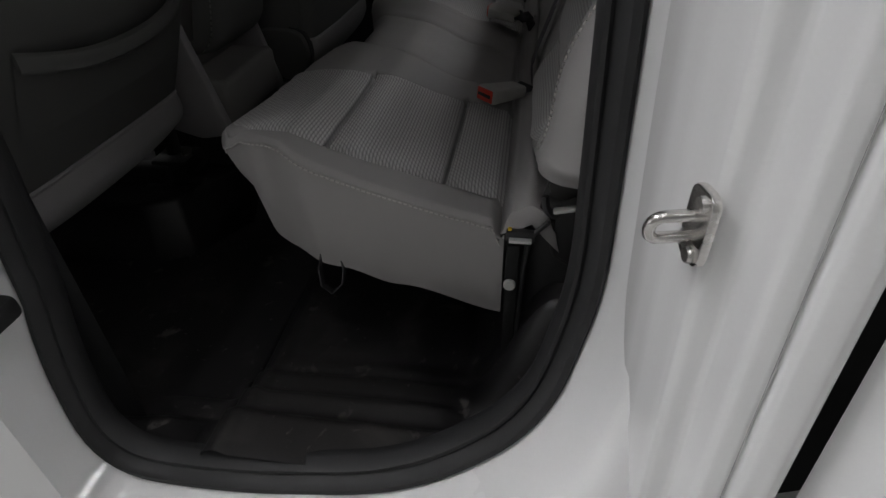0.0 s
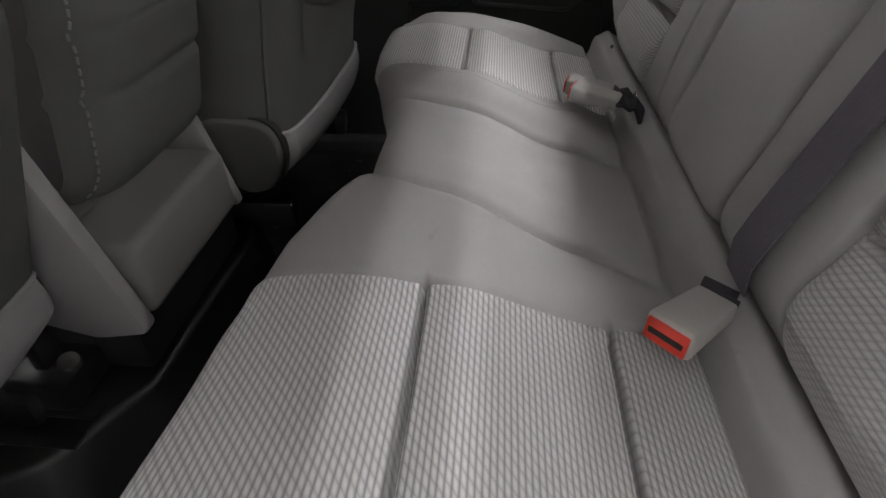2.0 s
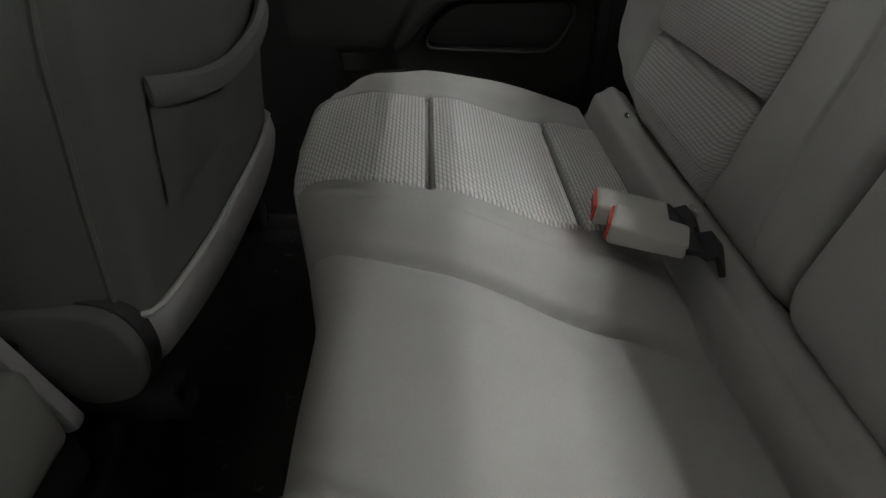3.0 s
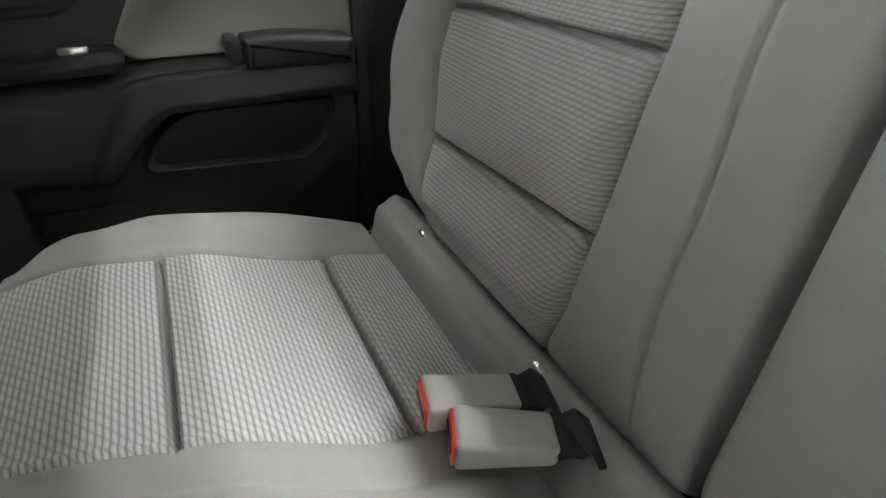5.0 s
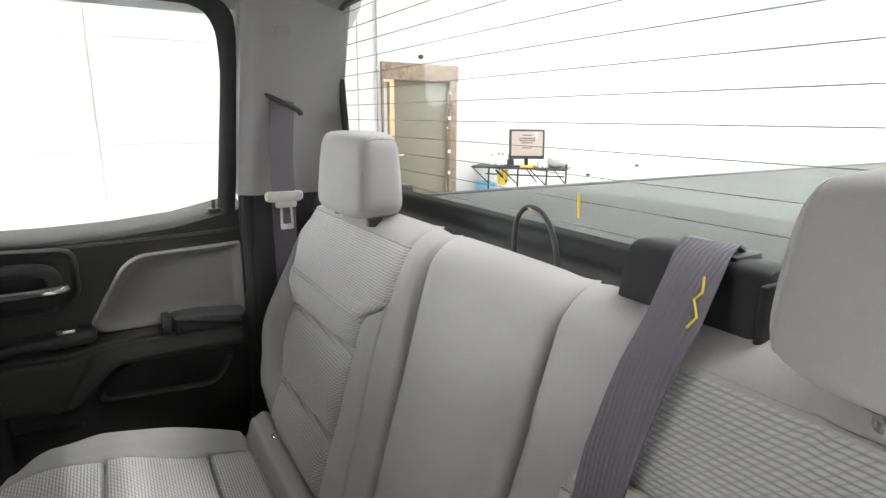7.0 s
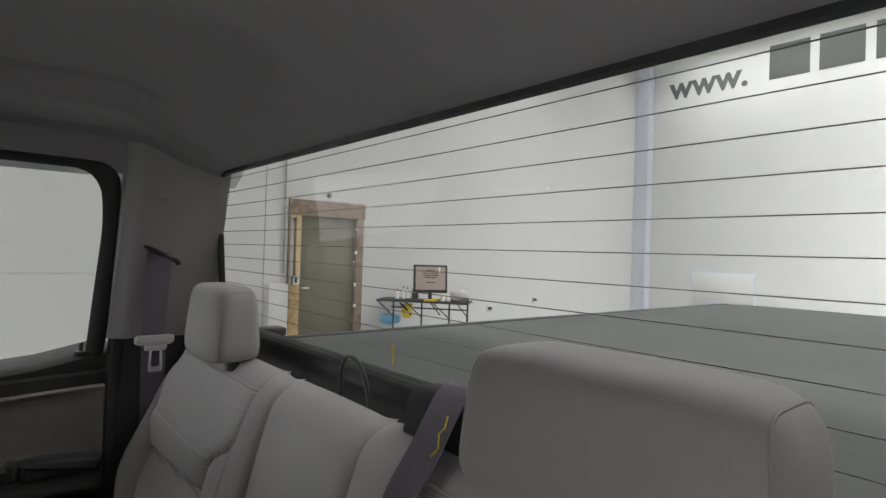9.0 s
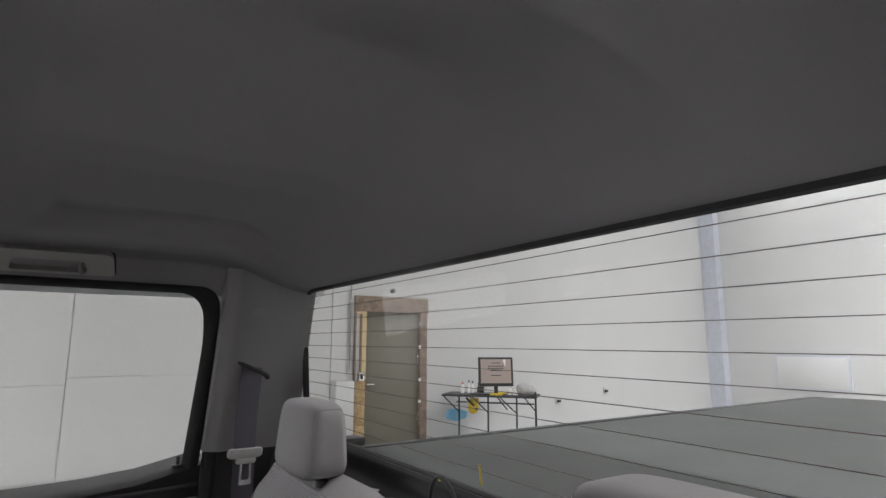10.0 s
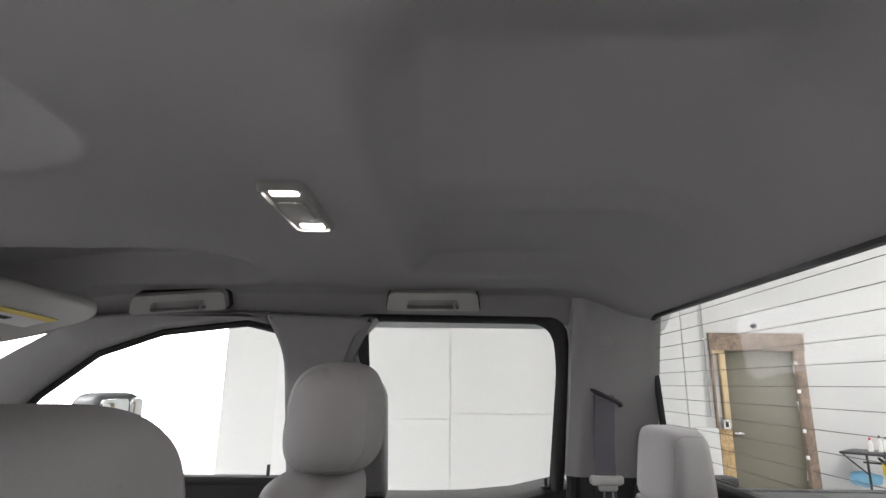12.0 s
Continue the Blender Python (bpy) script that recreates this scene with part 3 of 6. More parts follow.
# rubber seal round the opening
_seal = thing("door_seal", "thick black rubber weatherstrip round the door opening", "door seal")
_prof = [(0.000, 0.0), (-0.001, 0.008), (-0.005, 0.013), (-0.012, 0.014), (-0.018, 0.009), (-0.020, 0.002), (-0.022, 0.000), (-0.025, 0.003), (-0.029, 0.003), (-0.032, -0.004), (-0.033, -0.016)]
part("strip", loops([outline_ring(-1, g, o) for g, o in _prof]), M_RUBBER, _seal)
_prof = [(-0.032, -0.012), (-0.033, -0.020), (-0.030, -0.028), (-0.010, -0.034), (0.06, -0.038)]
part("inner_flange", loops([outline_ring(-1, g, o) for g, o in _prof]), M_BLACK, _seal, "black plastic flange inside the seal")

# floor pan: one rubber sheet with the raised mounts under the front seats and the step under the bench
def floor_fn(x, y):
    z = 0.575
    z += 0.035 * curve_at([(-0.18, 0.0), (-0.10, 1.0), (0.10, 1.0), (0.18, 0.0)], y) * curve_at([(-0.30, 1.0), (-0.05, 0.6), (0.1, 0.3)], x)
    z += 0.024 * curve_at([(-0.030, 0.0), (-0.015, 1.0)], x)
    z += 0.008 * gauss(x - 0.0, 0.012) + 0.008 * gauss(y + 0.60, 0.02) * curve_at([(-0.02, 0.0), (0.05, 1.0)], x)
    z += 0.012 * gauss(y + 0.64, 0.05) * gauss(x - 0.2, 0.15)
    z -= 0.014 * gauss(x + 0.028, 0.004) * curve_at([(-0.66, 0.0), (-0.645, 1.0), (-0.36, 1.0), (-0.33, 0.0)], y)
    z += 0.014 * curve_at([(-0.672, 1.0), (-0.656, 0.0)], y) * curve_at([(-0.19, 0.0), (-0.12, 1.0), (0.27, 1.0), (0.32, 0.0)], x)
    z += 0.20 * curve_at([(0.30, 0.0), (0.42, 1.0)], x) * curve_at([(0.62, 1.0), (0.70, 0.0)], abs(y))
    z += 0.022 * curve_at([(0.700, 0.0), (0.725, 1.0)], abs(y))
    z += 0.010 * curve_at([(-0.628, 1.0), (-0.612, 0.0)], y) * curve_at([(-0.06, 0.0), (-0.03, 1.0)], x)
    z += 0.003 * noise.noise(Vector((x * 9, y * 9, 0)))
    return z


_lo = [(-1.2, -0.36), (-0.36, -0.35), (-0.298, -0.308), (-0.228, -0.172), (-0.222, 0.172), (-0.29, 0.308), (-0.36, 0.35), (-1.2, 0.36)]
_hi = [(-1.2, -0.33), (-0.38, -0.32), (-0.318, -0.285), (-0.252, -0.166), (-0.245, 0.166), (-0.31, 0.285), (-0.38, 0.32), (-1.2, 0.33)]
_bm = loops([[(x, y, 0.56) for x, y in _lo], [(x, y, 0.698) for x, y in _hi]], True, False, True)
bmesh.ops.bevel(_bm, geom=[e for e in _bm.edges if not e.is_boundary], offset=0.010, segments=3, profile=0.5, affect="EDGES")
tagged(part("floor_riser", _bm, M_MAT), "black moulded floor riser under the front seats", "floor riser", kind="structure")
tagged(patch("floor", lambda u, v: (u, v, floor_fn(u, v)), steps(-1.65, -0.10, 110) + steps(-0.097, 0.10, 100) + steps(0.107, 0.60, 70), steps(-0.79, 0.79, 260), M_DIRT), "worn black moulded rubber flooring with dusty scuffs", "floor mat", kind="structure")

_slot = thing("seat_track_slot", "black open slot for a seat track in the floor riser", "track slot")
for _y in (-0.215, -0.255):
    part("slot_lip", box(-0.40, -0.292, _y - 0.012, _y + 0.012, 0.697, 0.704, 0.003), M_DARKSTEEL, _slot)

# ---------------------------------------------------------------- headliner, pillars, windows
def hollow(x, y, x0, x1, y0, y1, r, near, far):
    """1 inside a rounded oblong, falling to 0 inside its border over a width that changes across it; crisp at both ends of the slope."""
    dx, dy = abs(x - (x0 + x1) / 2) - (x1 - x0) / 2 + r, abs(y - (y0 + y1) / 2) - (y1 - y0) / 2 + r
    d = math.hypot(max(dx, 0), max(dy, 0)) + min(max(dx, dy), 0) - r
    w = lerp(near, far, min(1.0, max(0.0, (y - y0) / (y1 - y0))))
    t = min(1.0, max(0.0, -d / w))
    return lerp(t, t * t * (3 - 2 * t), 0.35)


# rear hollow across the cab: a lip, a slope rising inwards, a low spine in the middle and a scoop by the far handle
LINER_Y = [-0.462, -0.450, -0.262, -0.245, -0.225, -0.02, 0.06, 0.30, 0.425, 0.445, 0.478, 0.500]
LINER_DZ = [0.0, 0.006, 0.077, 0.081, 0.079, 0.024, 0.018, 0.036, 0.050, 0.046, 0.008, 0.0]


def liner_z(x, y):
    z = 1.770
    z -= 0.070 * curve_at([(0.60, 0.0), (0.655, 0.12), (0.705, 1.0)], abs(y))
    z += curve_at([(0.015, 0.0), (0.085, 1.0), (0.36, 1.0), (0.56, 0.0)], x) * float(np.interp(y, LINER_Y, LINER_DZ))
    z -= 0.060 * curve_at([(0.34, 0.0), (0.60, 1.0)], x)
    z -= 0.09 * curve_at([(-1.25, 1.0), (-0.60, 0.0)], x)
    z += 0.066 * hollow(x, y, -0.92, -0.275, 0.235, 0.600, 0.13, 0.035, 0.06)
    z += 0.066 * hollow(x, y, -0.92, -0.235, -0.560, -0.120, 0.13, 0.035, 0.06)
    return z


tagged(patch("ceiling", lambda u, v: (u, v, liner_z(u, v)), steps(-1.25, 0.60, 230), steps(-0.705, 0.705, 240), M_LINER), "soft grey cloth headliner with moulded hollows", "headliner", kind="structure")


def slab(name, corners, thick, mat, parent, label="", bevel=0.006):
    """A board with this outline of (x, z), following the cab's side on the passenger's hand."""
    bm = bmesh.new()
    f = [bm.verts.new((x, side_y(z) - 0.012 - thick, z)) for x, z in corners]
    k = [bm.verts.new((x, side_y(z) - 0.012, z)) for x, z in corners]
    n = len(f)
    for i in range(n):
        bm.faces.new((f[i], f[(i + 1) % n], k[(i + 1) % n], k[i]))
    ff, fk = bm.faces.new(f), bm.faces.new(k[::-1])
    bmesh.ops.recalc_face_normals(bm, faces=bm.faces[:])
    bmesh.ops.triangulate(bm, faces=[fk])
    if bevel:
        bmesh.ops.bevel(bm, geom=list(ff.edges), offset=bevel, segments=3, profile=0.5, affect="EDGES")
    return part(name, bm, mat, parent, label)


# passenger side: pillars
_cp = thing("pillar_trim", "grey moulded rear corner pillar trim with a black lower part", "pillar trim")


def cpillar(u, v):
    z = lerp(1.335, 1.775, v)
    x = lerp(0.395 + 0.012 * v - 0.01 * gauss(v - 1, 0.1), 0.605, u)
    y = side_y(z) - 0.055 - 0.020 * curve_at([(0.0, 0.0), (0.14, 1.0), (0.8, 1.0), (1.0, 1.3)], u)
    return (x, y, z)


patch("upper_trim", cpillar, [0, 0.03, 0.06, 0.1, 0.14] + steps(0.2, 1, 14), steps(0, 1, 20), M_GREY, _cp)
patch("upper_edge", lambda u, v: (lerp(0.395 + 0.012 * v, 0.398, u), side_y(lerp(1.335, 1.775, v)) - lerp(0.055, 0.0, u), lerp(1.335, 1.775, v)), steps(0, 1, 4), steps(0, 1, 14), M_GREY, _cp)
patch("lower_trim", lambda u, v: (lerp(0.398, 0.62, u), side_y(1.3) - 0.045 - 0.03 * u, lerp(0.60, 1.337, v)), steps(0, 1, 8), steps(0, 1, 10), M_BLACK, _cp)
part("airbag_tag", prism(rounded([(0.462, 1.640), (0.490, 1.640), (0.490, 1.664), (0.462, 1.664)], 0.005), "y", 0.652, 0.6545, 0.001), M_GREY, _cp)
# B pillar
_bp = thing("pillar_trim", "grey moulded centre pillar trim between the two side windows", "pillar trim")
_pts = rounded([(-0.292, 1.28, 0.01), (-0.294, 1.62, 0.05), (-0.34, 1.712, 0.02), (-0.06, 1.705, 0.02), (-0.118, 1.645, 0.05), (-0.118, 1.60, 0.03), (-0.045, 1.54, 0.03), (-0.045, 1.28, 0.01)], 0.02, 5)
slab("upper_trim", _pts, 0.055, M_GREY, _bp, bevel=0.014)
slab("lower_trim", [(-0.30, 0.55), (-0.30, 1.28), (-0.05, 1.28), (-0.05, 0.55)], 0.05, M_BLACK, _bp)
part("airbag_tag", prism(rounded([(-0.235, 1.610), (-0.205, 1.610), (-0.205, 1.632), (-0.235, 1.632)], 0.005), "y", 0.672, 0.6755, 0.001), M_GREY, _bp)
# A pillar with the front window's curved head
_ap = thing("pillar_trim", "grey moulded front pillar trim beside the windscreen", "pillar trim")
_apts = [(-0.335, 1.716), (-0.335, 1.688), (-0.39, 1.698), (-0.60, 1.674), (-0.765, 1.620), (-0.915, 1.518), (-1.06, 1.400), (-1.16, 1.30), (-1.28, 1.30), (-1.16, 1.46), (-1.00, 1.60), (-0.80, 1.70), (-0.62, 1.716)]
slab("trim", _apts, 0.045, M_GREY, _ap, bevel=0.012)
# driver's side: plain shell that closes the cab in front of and behind the opening
_dp = thing("pillar_trim", "grey moulded pillar trim on the driver's side", "pillar trim")
patch("rear_trim", lambda u, v: (lerp(0.44, 0.605, u), -(seal_y(v) - 0.01), v), steps(0, 1, 8), steps(1.33, 1.745, 12), M_GREY, _dp)
patch("rear_lower_trim", lambda u, v: (lerp(0.435, 0.62, u), -(0.695 - 0.02 * u), v), steps(0, 1, 8), steps(0.58, 1.333, 12), M_BLACK, _dp)
patch("front_trim", lambda u, v: (lerp(-0.14, -0.315, u), -(seal_y(v) - 0.015), v), steps(0, 1, 8), steps(1.28, 1.715, 10), M_GREY, _dp)
_bm = bmesh.new()
_bm.faces.new([_bm.verts.new((x, -(side_y(z) - 0.014), z)) for x, z in ((-0.315, 1.29), (-0.315, 1.68), (-0.39, 1.684), (-0.60, 1.660), (-0.765, 1.606), (-0.915, 1.504), (-1.06, 1.385), (-1.16, 1.29))])
fdd = thing("door_4", "closed front driver's door with a clear side window", "car door", kind="structure")
_pane = part("pane", _bm, M_GLASS, fdd, smooth=False)
_pane.visible_shadow = False
part("window_sill", box(-1.25, -0.31, -0.80, -0.72, 1.27, 1.29, 0.006), M_CHAR, fdd)
patch("front_lower_trim", lambda u, v: (lerp(-0.155, -1.25, u), -0.715, v), steps(0, 1, 20), steps(0.55, 1.282, 12), M_BLACK, _dp)

# rear window: glass, black border, heater lines
rw = thing("window_1", "wide rear cab window with fine dark heater lines", "rear window", kind="structure")


def glass_x(z):
    return 0.622 - (z - 1.36) * 0.09


RW = rounded([(-0.675, 1.715, 0.05), (-0.70, 1.36, 0.03), (0.70, 1.36, 0.03), (0.675, 1.715, 0.05)], 0.05, 6)
_bm = bmesh.new()
_bm.faces.new([_bm.verts.new((glass_x(z), y, z)) for y, z in RW])
_pane = part("pane", _bm, M_GLASS, rw, smooth=False)
_pane.visible_shadow = False
_rim = []
for g, dx in ((0.010, -0.006), (-0.002, -0.010), (-0.010, -0.007), (-0.011, 0.002), (0.03, 0.015)):
    _rim.append([(glass_x(z) + dx, y * (1 + g / 0.69), z + (g if z > 1.55 else -g)) for y, z in RW])
part("rubber_rim", loops(_rim), M_RUBBER, rw)
for _k in range(12):
    _z = 1.379 + _k * 0.0286
    part("heater_line", box(glass_x(_z) - 0.0010, glass_x(_z) - 0.0002, -0.672, 0.672, _z - 0.00045, _z + 0.00045), M_HEATER, rw, smooth=False)

# sill trim behind the bench
_sill = thing("rear_sill_trim", "black moulded trim running under the rear window", "sill trim")


def sill(u, v):
    prof = [(0.535, 1.16), (0.545, 1.30), (0.552, 1.325), (0.562, 1.337), (0.590, 1.345), (0.598, 1.352), (0.604, 1.368), (0.618, 1.372)]
    k = u * (len(prof) - 1)
    i = min(int(k), len(prof) - 2)
    return (lerp(prof[i][0], prof[i + 1][0], k - i), v, lerp(prof[i][1], prof[i + 1][1], k - i))


patch("trim", sill, steps(0, 1, 21), steps(-0.74, 0.74, 30), M_DULL, _sill)

# passenger rear door
door = thing("door_2", "closed rear passenger door with charcoal trim and a grey cloth insert", "car door", kind="structure")
DY = 0.805
_out = rounded([(-0.13, 0.60), (0.37, 0.62, 0.12), (0.405, 0.85, 0.1), (0.405, 1.262, 0.01), (0.30, 1.258, 0.2), (-0.13, 1.250, 0.01)], 0.02, 5)
part("trim_panel", prism(_out, "y", DY, DY + 0.03, 0.008, 3), M_CHAR, door)
# sill ledge under the glass
part("window_sill", loops([[(x, y, z + dz) for x, z in ((-0.13, 1.266), (0.05, 1.267), (0.16, 1.271), (0.27, 1.282), (0.33, 1.295), (0.405, 1.312))] for y, dz in ((DY + 0.005, -0.05), (DY + 0.003, -0.012), (DY + 0.010, -0.003), (DY + 0.020, 0.002), (DY + 0.045, 0.008), (DY + 0.075, 0.012))], closed=False), M_CHAR, door)
_ins = rounded([(0.100, 1.088), (0.165, 1.200, 0.05), (0.195, 1.221, 0.04), (0.398, 1.230, 0.01), (0.398, 1.068, 0.01), (0.12, 1.070)], 0.012, 5)
_ix, _iz = 0.27, 1.15
part("cloth_insert", loops([[(_ix + (x - _ix) * k, DY + d, _iz + (z - _iz) * k) for x, z in _ins] for k, d in ((1.012, 0.002), (1.0, -0.012), (0.97, -0.015), (0.92, -0.014), (0.86, -0.008), (0.80, -0.004), (0.5, -0.0025), (0.05, -0.0025))], True, False, True), M_BOX, door, "soft grey insert panel")
# armrest: padded bar that sweeps down at its front end, with a raised pad behind


def arm_face(u, v):
    x = lerp(0.390, -0.13, u)
    lo = 1.002 - 0.085 * curve_at([(0.045, 1.0), (0.150, 0.0)], x)
    hi = 1.070 - 0.010 * curve_at([(-0.1, 1.0), (0.2, 0.0)], x)
    prof = [(0.0, 0.0), (0.06, 0.036), (0.14, 0.050), (0.30, 0.054), (0.72, 0.050), (0.86, 0.044), (0.95, 0.026), (1.0, 0.0)]
    d = curve_at(prof, v)
    d *= curve_at([(-0.05, 0.55), (0.06, 1.0)], x) * curve_at([(0.380, 1.0), (0.390, 0.82)], x)
    d -= 0.004 * gauss(v - 0.80, 0.02)
    d -= 0.006 * gauss(x - (0.095 - 0.55 * (1.03 - lerp(lo, hi, v))), 0.005)
    return (x, DY - d, lerp(lo, hi, v))


patch("armrest", arm_face, steps(0, 1, 90), steps(0, 1, 40), M_CHAR, door)
part("armrest_end", box(0.385, 0.392, DY - 0.042, DY + 0.01, 1.006, 1.062, 0.003), M_CHAR, door)
part("armrest_pad", prism(rounded([(0.245, 1.054), (0.389, 1.050), (0.390, 1.084), (0.30, 1.096, 0.03), (0.245, 1.093)], 0.006, 4), "y", DY - 0.057, DY - 0.002, 0.010, 3), M_BLACK, door)
part("pad_stop", box(0.226, 0.242, DY - 0.056, DY - 0.004, 1.064, 1.094, 0.005), M_BLACK, door)
part("switch_plate", prism(rounded([(-0.06, 1.062), (0.10, 1.066), (0.112, 1.078), (0.104, 1.090), (0.09, 1.092), (-0.06, 1.080)], 0.005, 4), "y", DY - 0.052, DY - 0.004, 0.004), M_DARKSTEEL, door)
part("window_switch", box(0.045, 0.078, DY - 0.046, DY - 0.026, 1.086, 1.099, 0.004), M_STEEL, door)
_pk = rounded([(0.100, 0.928, 0.03), (0.325, 0.914, 0.05), (0.356, 0.975, 0.02), (0.350, 0.992), (0.165, 0.996, 0.04), (0.122, 0.968, 0.03)], 0.02, 6)
_cx, _cz = 0.23, 0.955
_rk = [[(_cx + (x - _cx) * (1 + (s - 1) * 0.45), DY + d, _cz + (z - _cz) * s) for x, z in _pk] for s, d in ((1.22, 0.0), (1.18, -0.012), (1.10, -0.018), (1.02, -0.016), (0.99, -0.006), (0.97, 0.0016))]
part("pocket_rim", loops(_rk), M_CHAR, door)
part("pocket", prism([(_cx + (x - _cx) * 0.985, _cz + (z - _cz) * 0.965) for x, z in _pk], "y", DY - 0.002, DY + 0.004), M_DARKSTEEL, door, "dark open door pocket")
part("lower_moulding", prism(rounded([(-0.13, 0.885), (0.06, 0.885, 0.02), (0.07, 0.875, 0.02), (-0.13, 0.872)], 0.004, 4), "y", DY - 0.006, DY + 0.004, 0.003), M_CHAR, door)
# inner handle: bezel cup and chrome lever
_bz = rounded([(-0.045, 1.128, 0.02), (0.060, 1.128, 0.02), (0.090, 1.156, 0.02), (0.090, 1.246, 0.03), (-0.045, 1.252, 0.02)], 0.02, 6)
_bx, _bzc = 0.02, 1.190
part("handle_bezel", loops([[(_bx + (x - _bx) * s, DY + d, _bzc + (z - _bzc) * s) for x, z in _bz] for s, d in ((1.05, 0.0), (1.04, -0.010), (0.98, -0.014), (0.88, -0.008), (0.84, 0.001))]), M_CHAR, door, "charcoal handle bezel")
part("handle_cup", prism([(_bx + (x - _bx) * 0.86, _bzc + (z - _bzc) * 0.86) for x, z in _bz], "y", DY - 0.003, DY + 0.003), M_BLACK, door)
part("handle_lever", tube([(-0.045, DY - 0.012, 1.168), (0.02, DY - 0.024, 1.170), (0.055, DY - 0.024, 1.172), (0.068, DY - 0.010, 1.172)], 0.011, 10, smooth=2), M_CHROME, door, "chrome door lever")
part("handle_pull", tube([(-0.04, DY - 0.010, 1.215), (0.03, DY - 0.018, 1.216), (0.05, DY - 0.014, 1.205), (0.052, DY - 0.008, 1.185)], 0.013, 10, smooth=2), M_CHAR, door)
# lock pin
part("lock_pin", tube([(0.352, DY + 0.016, 1.292), (0.352, DY + 0.016, 1.322)], 0.0045, 10), M_BLACK, door)
part("lock_pin_collar", disc((0.352, DY + 0.016, 1.298), (0, 0, 1), 0.014, 0.006), M_BLACK, door)
# window frame: black channel round the glass
_wf = rounded([(-0.135, 1.255, 0.01), (-0.10, 1.55, 0.04), (-0.105, 1.704, 0.04), (0.368, 1.700, 0.05), (0.384, 1.60, 0.1), (0.368, 1.27, 0.01)], 0.04, 6)
_wi = []
for g, dy in ((0.013, 0.000), (0.012, -0.006), (0.006, -0.010), (0.0, -0.006), (-0.005, 0.006)):
    ring = []
    for i, (x, z) in enumerate(_wf):
        d = Vector((x - 0.13, z - 1.48))
        q = Vector((x, z)) + Vector((math.copysign(2.0, d.x) if abs(d.x) > 0.19 else 0, 1 if d.y > 0.18 else 0)) * g
        ring.append((q.x, side_y(q.y) - 0.02 + dy, q.y))
    _wi.append(ring)
part("window_channel", loops(_wi), M_RUBBER, door)
_bm = bmesh.new()
_bm.faces.new([_bm.verts.new((x, side_y(z) - 0.014, z)) for x, z in _wf])
_pane = part("pane", _bm, M_GLASS, door, smooth=False)
_pane.visible_shadow = False
part("door_seal", tube([(0.418, side_y(z) - 0.04, z) for z in (0.62, 0.8, 1.0, 1.2, 1.3, 1.4, 1.5, 1.6, 1.68)], 0.016, 8), M_RUBBER, door)
part("edge_panel", box(0.400, 0.445, 0.785, 0.845, 0.60, 1.30, 0.006), M_BLACK, door)

# front passenger door: window and sill only are in view
fd = thing("door_3", "closed front passenger door with a clear side window", "car door", kind="structure")
part("trim_panel", box(-1.25, -0.31, DY, DY + 0.035, 0.55, 1.30, 0.008), M_CHAR, fd)
part("window_sill", box(-1.25, -0.31, DY + 0.002, DY + 0.045, 1.29, 1.318, 0.008), M_CHAR, fd)
_fw = [(-0.302, 1.30), (-0.304, 1.60), (-0.318, 1.668), (-0.39, 1.684), (-0.60, 1.660), (-0.765, 1.606), (-0.915, 1.504), (-1.06, 1.385), (-1.16, 1.29)]
_bm = bmesh.new()
_bm.faces.new([_bm.verts.new((x, side_y(z) - 0.014, z)) for x, z in _fw])
_pane = part("pane", _bm, M_GLASS, fd, smooth=False)
_pane.visible_shadow = False
part("window_channel", tube([(x, side_y(z) - 0.03, z + (0.008 if z > 1.4 else 0)) for x, z in _fw[2:8]], 0.010, 8), M_RUBBER, fd)
part("lock_pin", tube([(-0.352, DY + 0.020, 1.30), (-0.352, DY + 0.020, 1.345)], 0.0045, 10), M_BLACK, fd)
# windscreen corner
ws = thing("window_2", "clear sloping windscreen", "windscreen", kind="structure")
_bm = bmesh.new()
_bm.faces.new([_bm.verts.new(p) for p in ((-1.10, -0.64, 1.66), (-1.10, 0.64, 1.66), (-1.68, 0.74, 1.26), (-1.68, -0.74, 1.26))])
_pane = part("pane", _bm, M_GLASS, ws, smooth=False)
_pane.visible_shadow = False
# outside mirror
om = thing("side_mirror", "black towing side mirror with two panes on the passenger door", "side mirror")
part("housing", pillow(-0.965, 1.12, 1.40, 0.05, 0.13, 0.115, 5, 10), M_BLACK, om)
part("mirror_pane", prism(rounded([(1.01, 1.305), (1.15, 1.305), (1.15, 1.495), (1.01, 1.495)], 0.02), "x", -0.925, -0.912, 0.002), M_MIRROR, om)
part("mirror_pane", prism(rounded([(1.16, 1.305), (1.235, 1.305), (1.235, 1.495), (1.16, 1.495)], 0.02), "x", -0.925, -0.912, 0.002), M_MIRROR, om)
part("arm", tube([(-0.97, 1.02, 1.36), (-0.99, 0.86, 1.33)], 0.03, 8), M_BLACK, om)

# truck bed with its soft cover
bed = cab
for _s in (-1, 1):
    part("bed_side", box(0.66, 3.38, *sorted((_s * 0.80, _s * 0.96)), 0.45, 1.258, 0.02), M_WHITE, bed)
patch("bed_front_edge", lambda u, v: (lerp(0.566, 0.66, u) + 0.045 * (1.15 - v) * (1 - u), -(0.905 + 0.05 * math.sin(min(1, u * 2) * 1.57)), v), steps(0, 1, 10), steps(0.45, 1.258, 16), M_WHITE, bed)
part("bed_headboard", box(0.695, 0.76, -0.80, 0.80, 0.45, 1.285, 0.01), M_WHITE, bed)
part("tailgate", box(3.32, 3.40, -0.80, 0.80, 0.45, 1.285, 0.015), M_WHITE, bed)
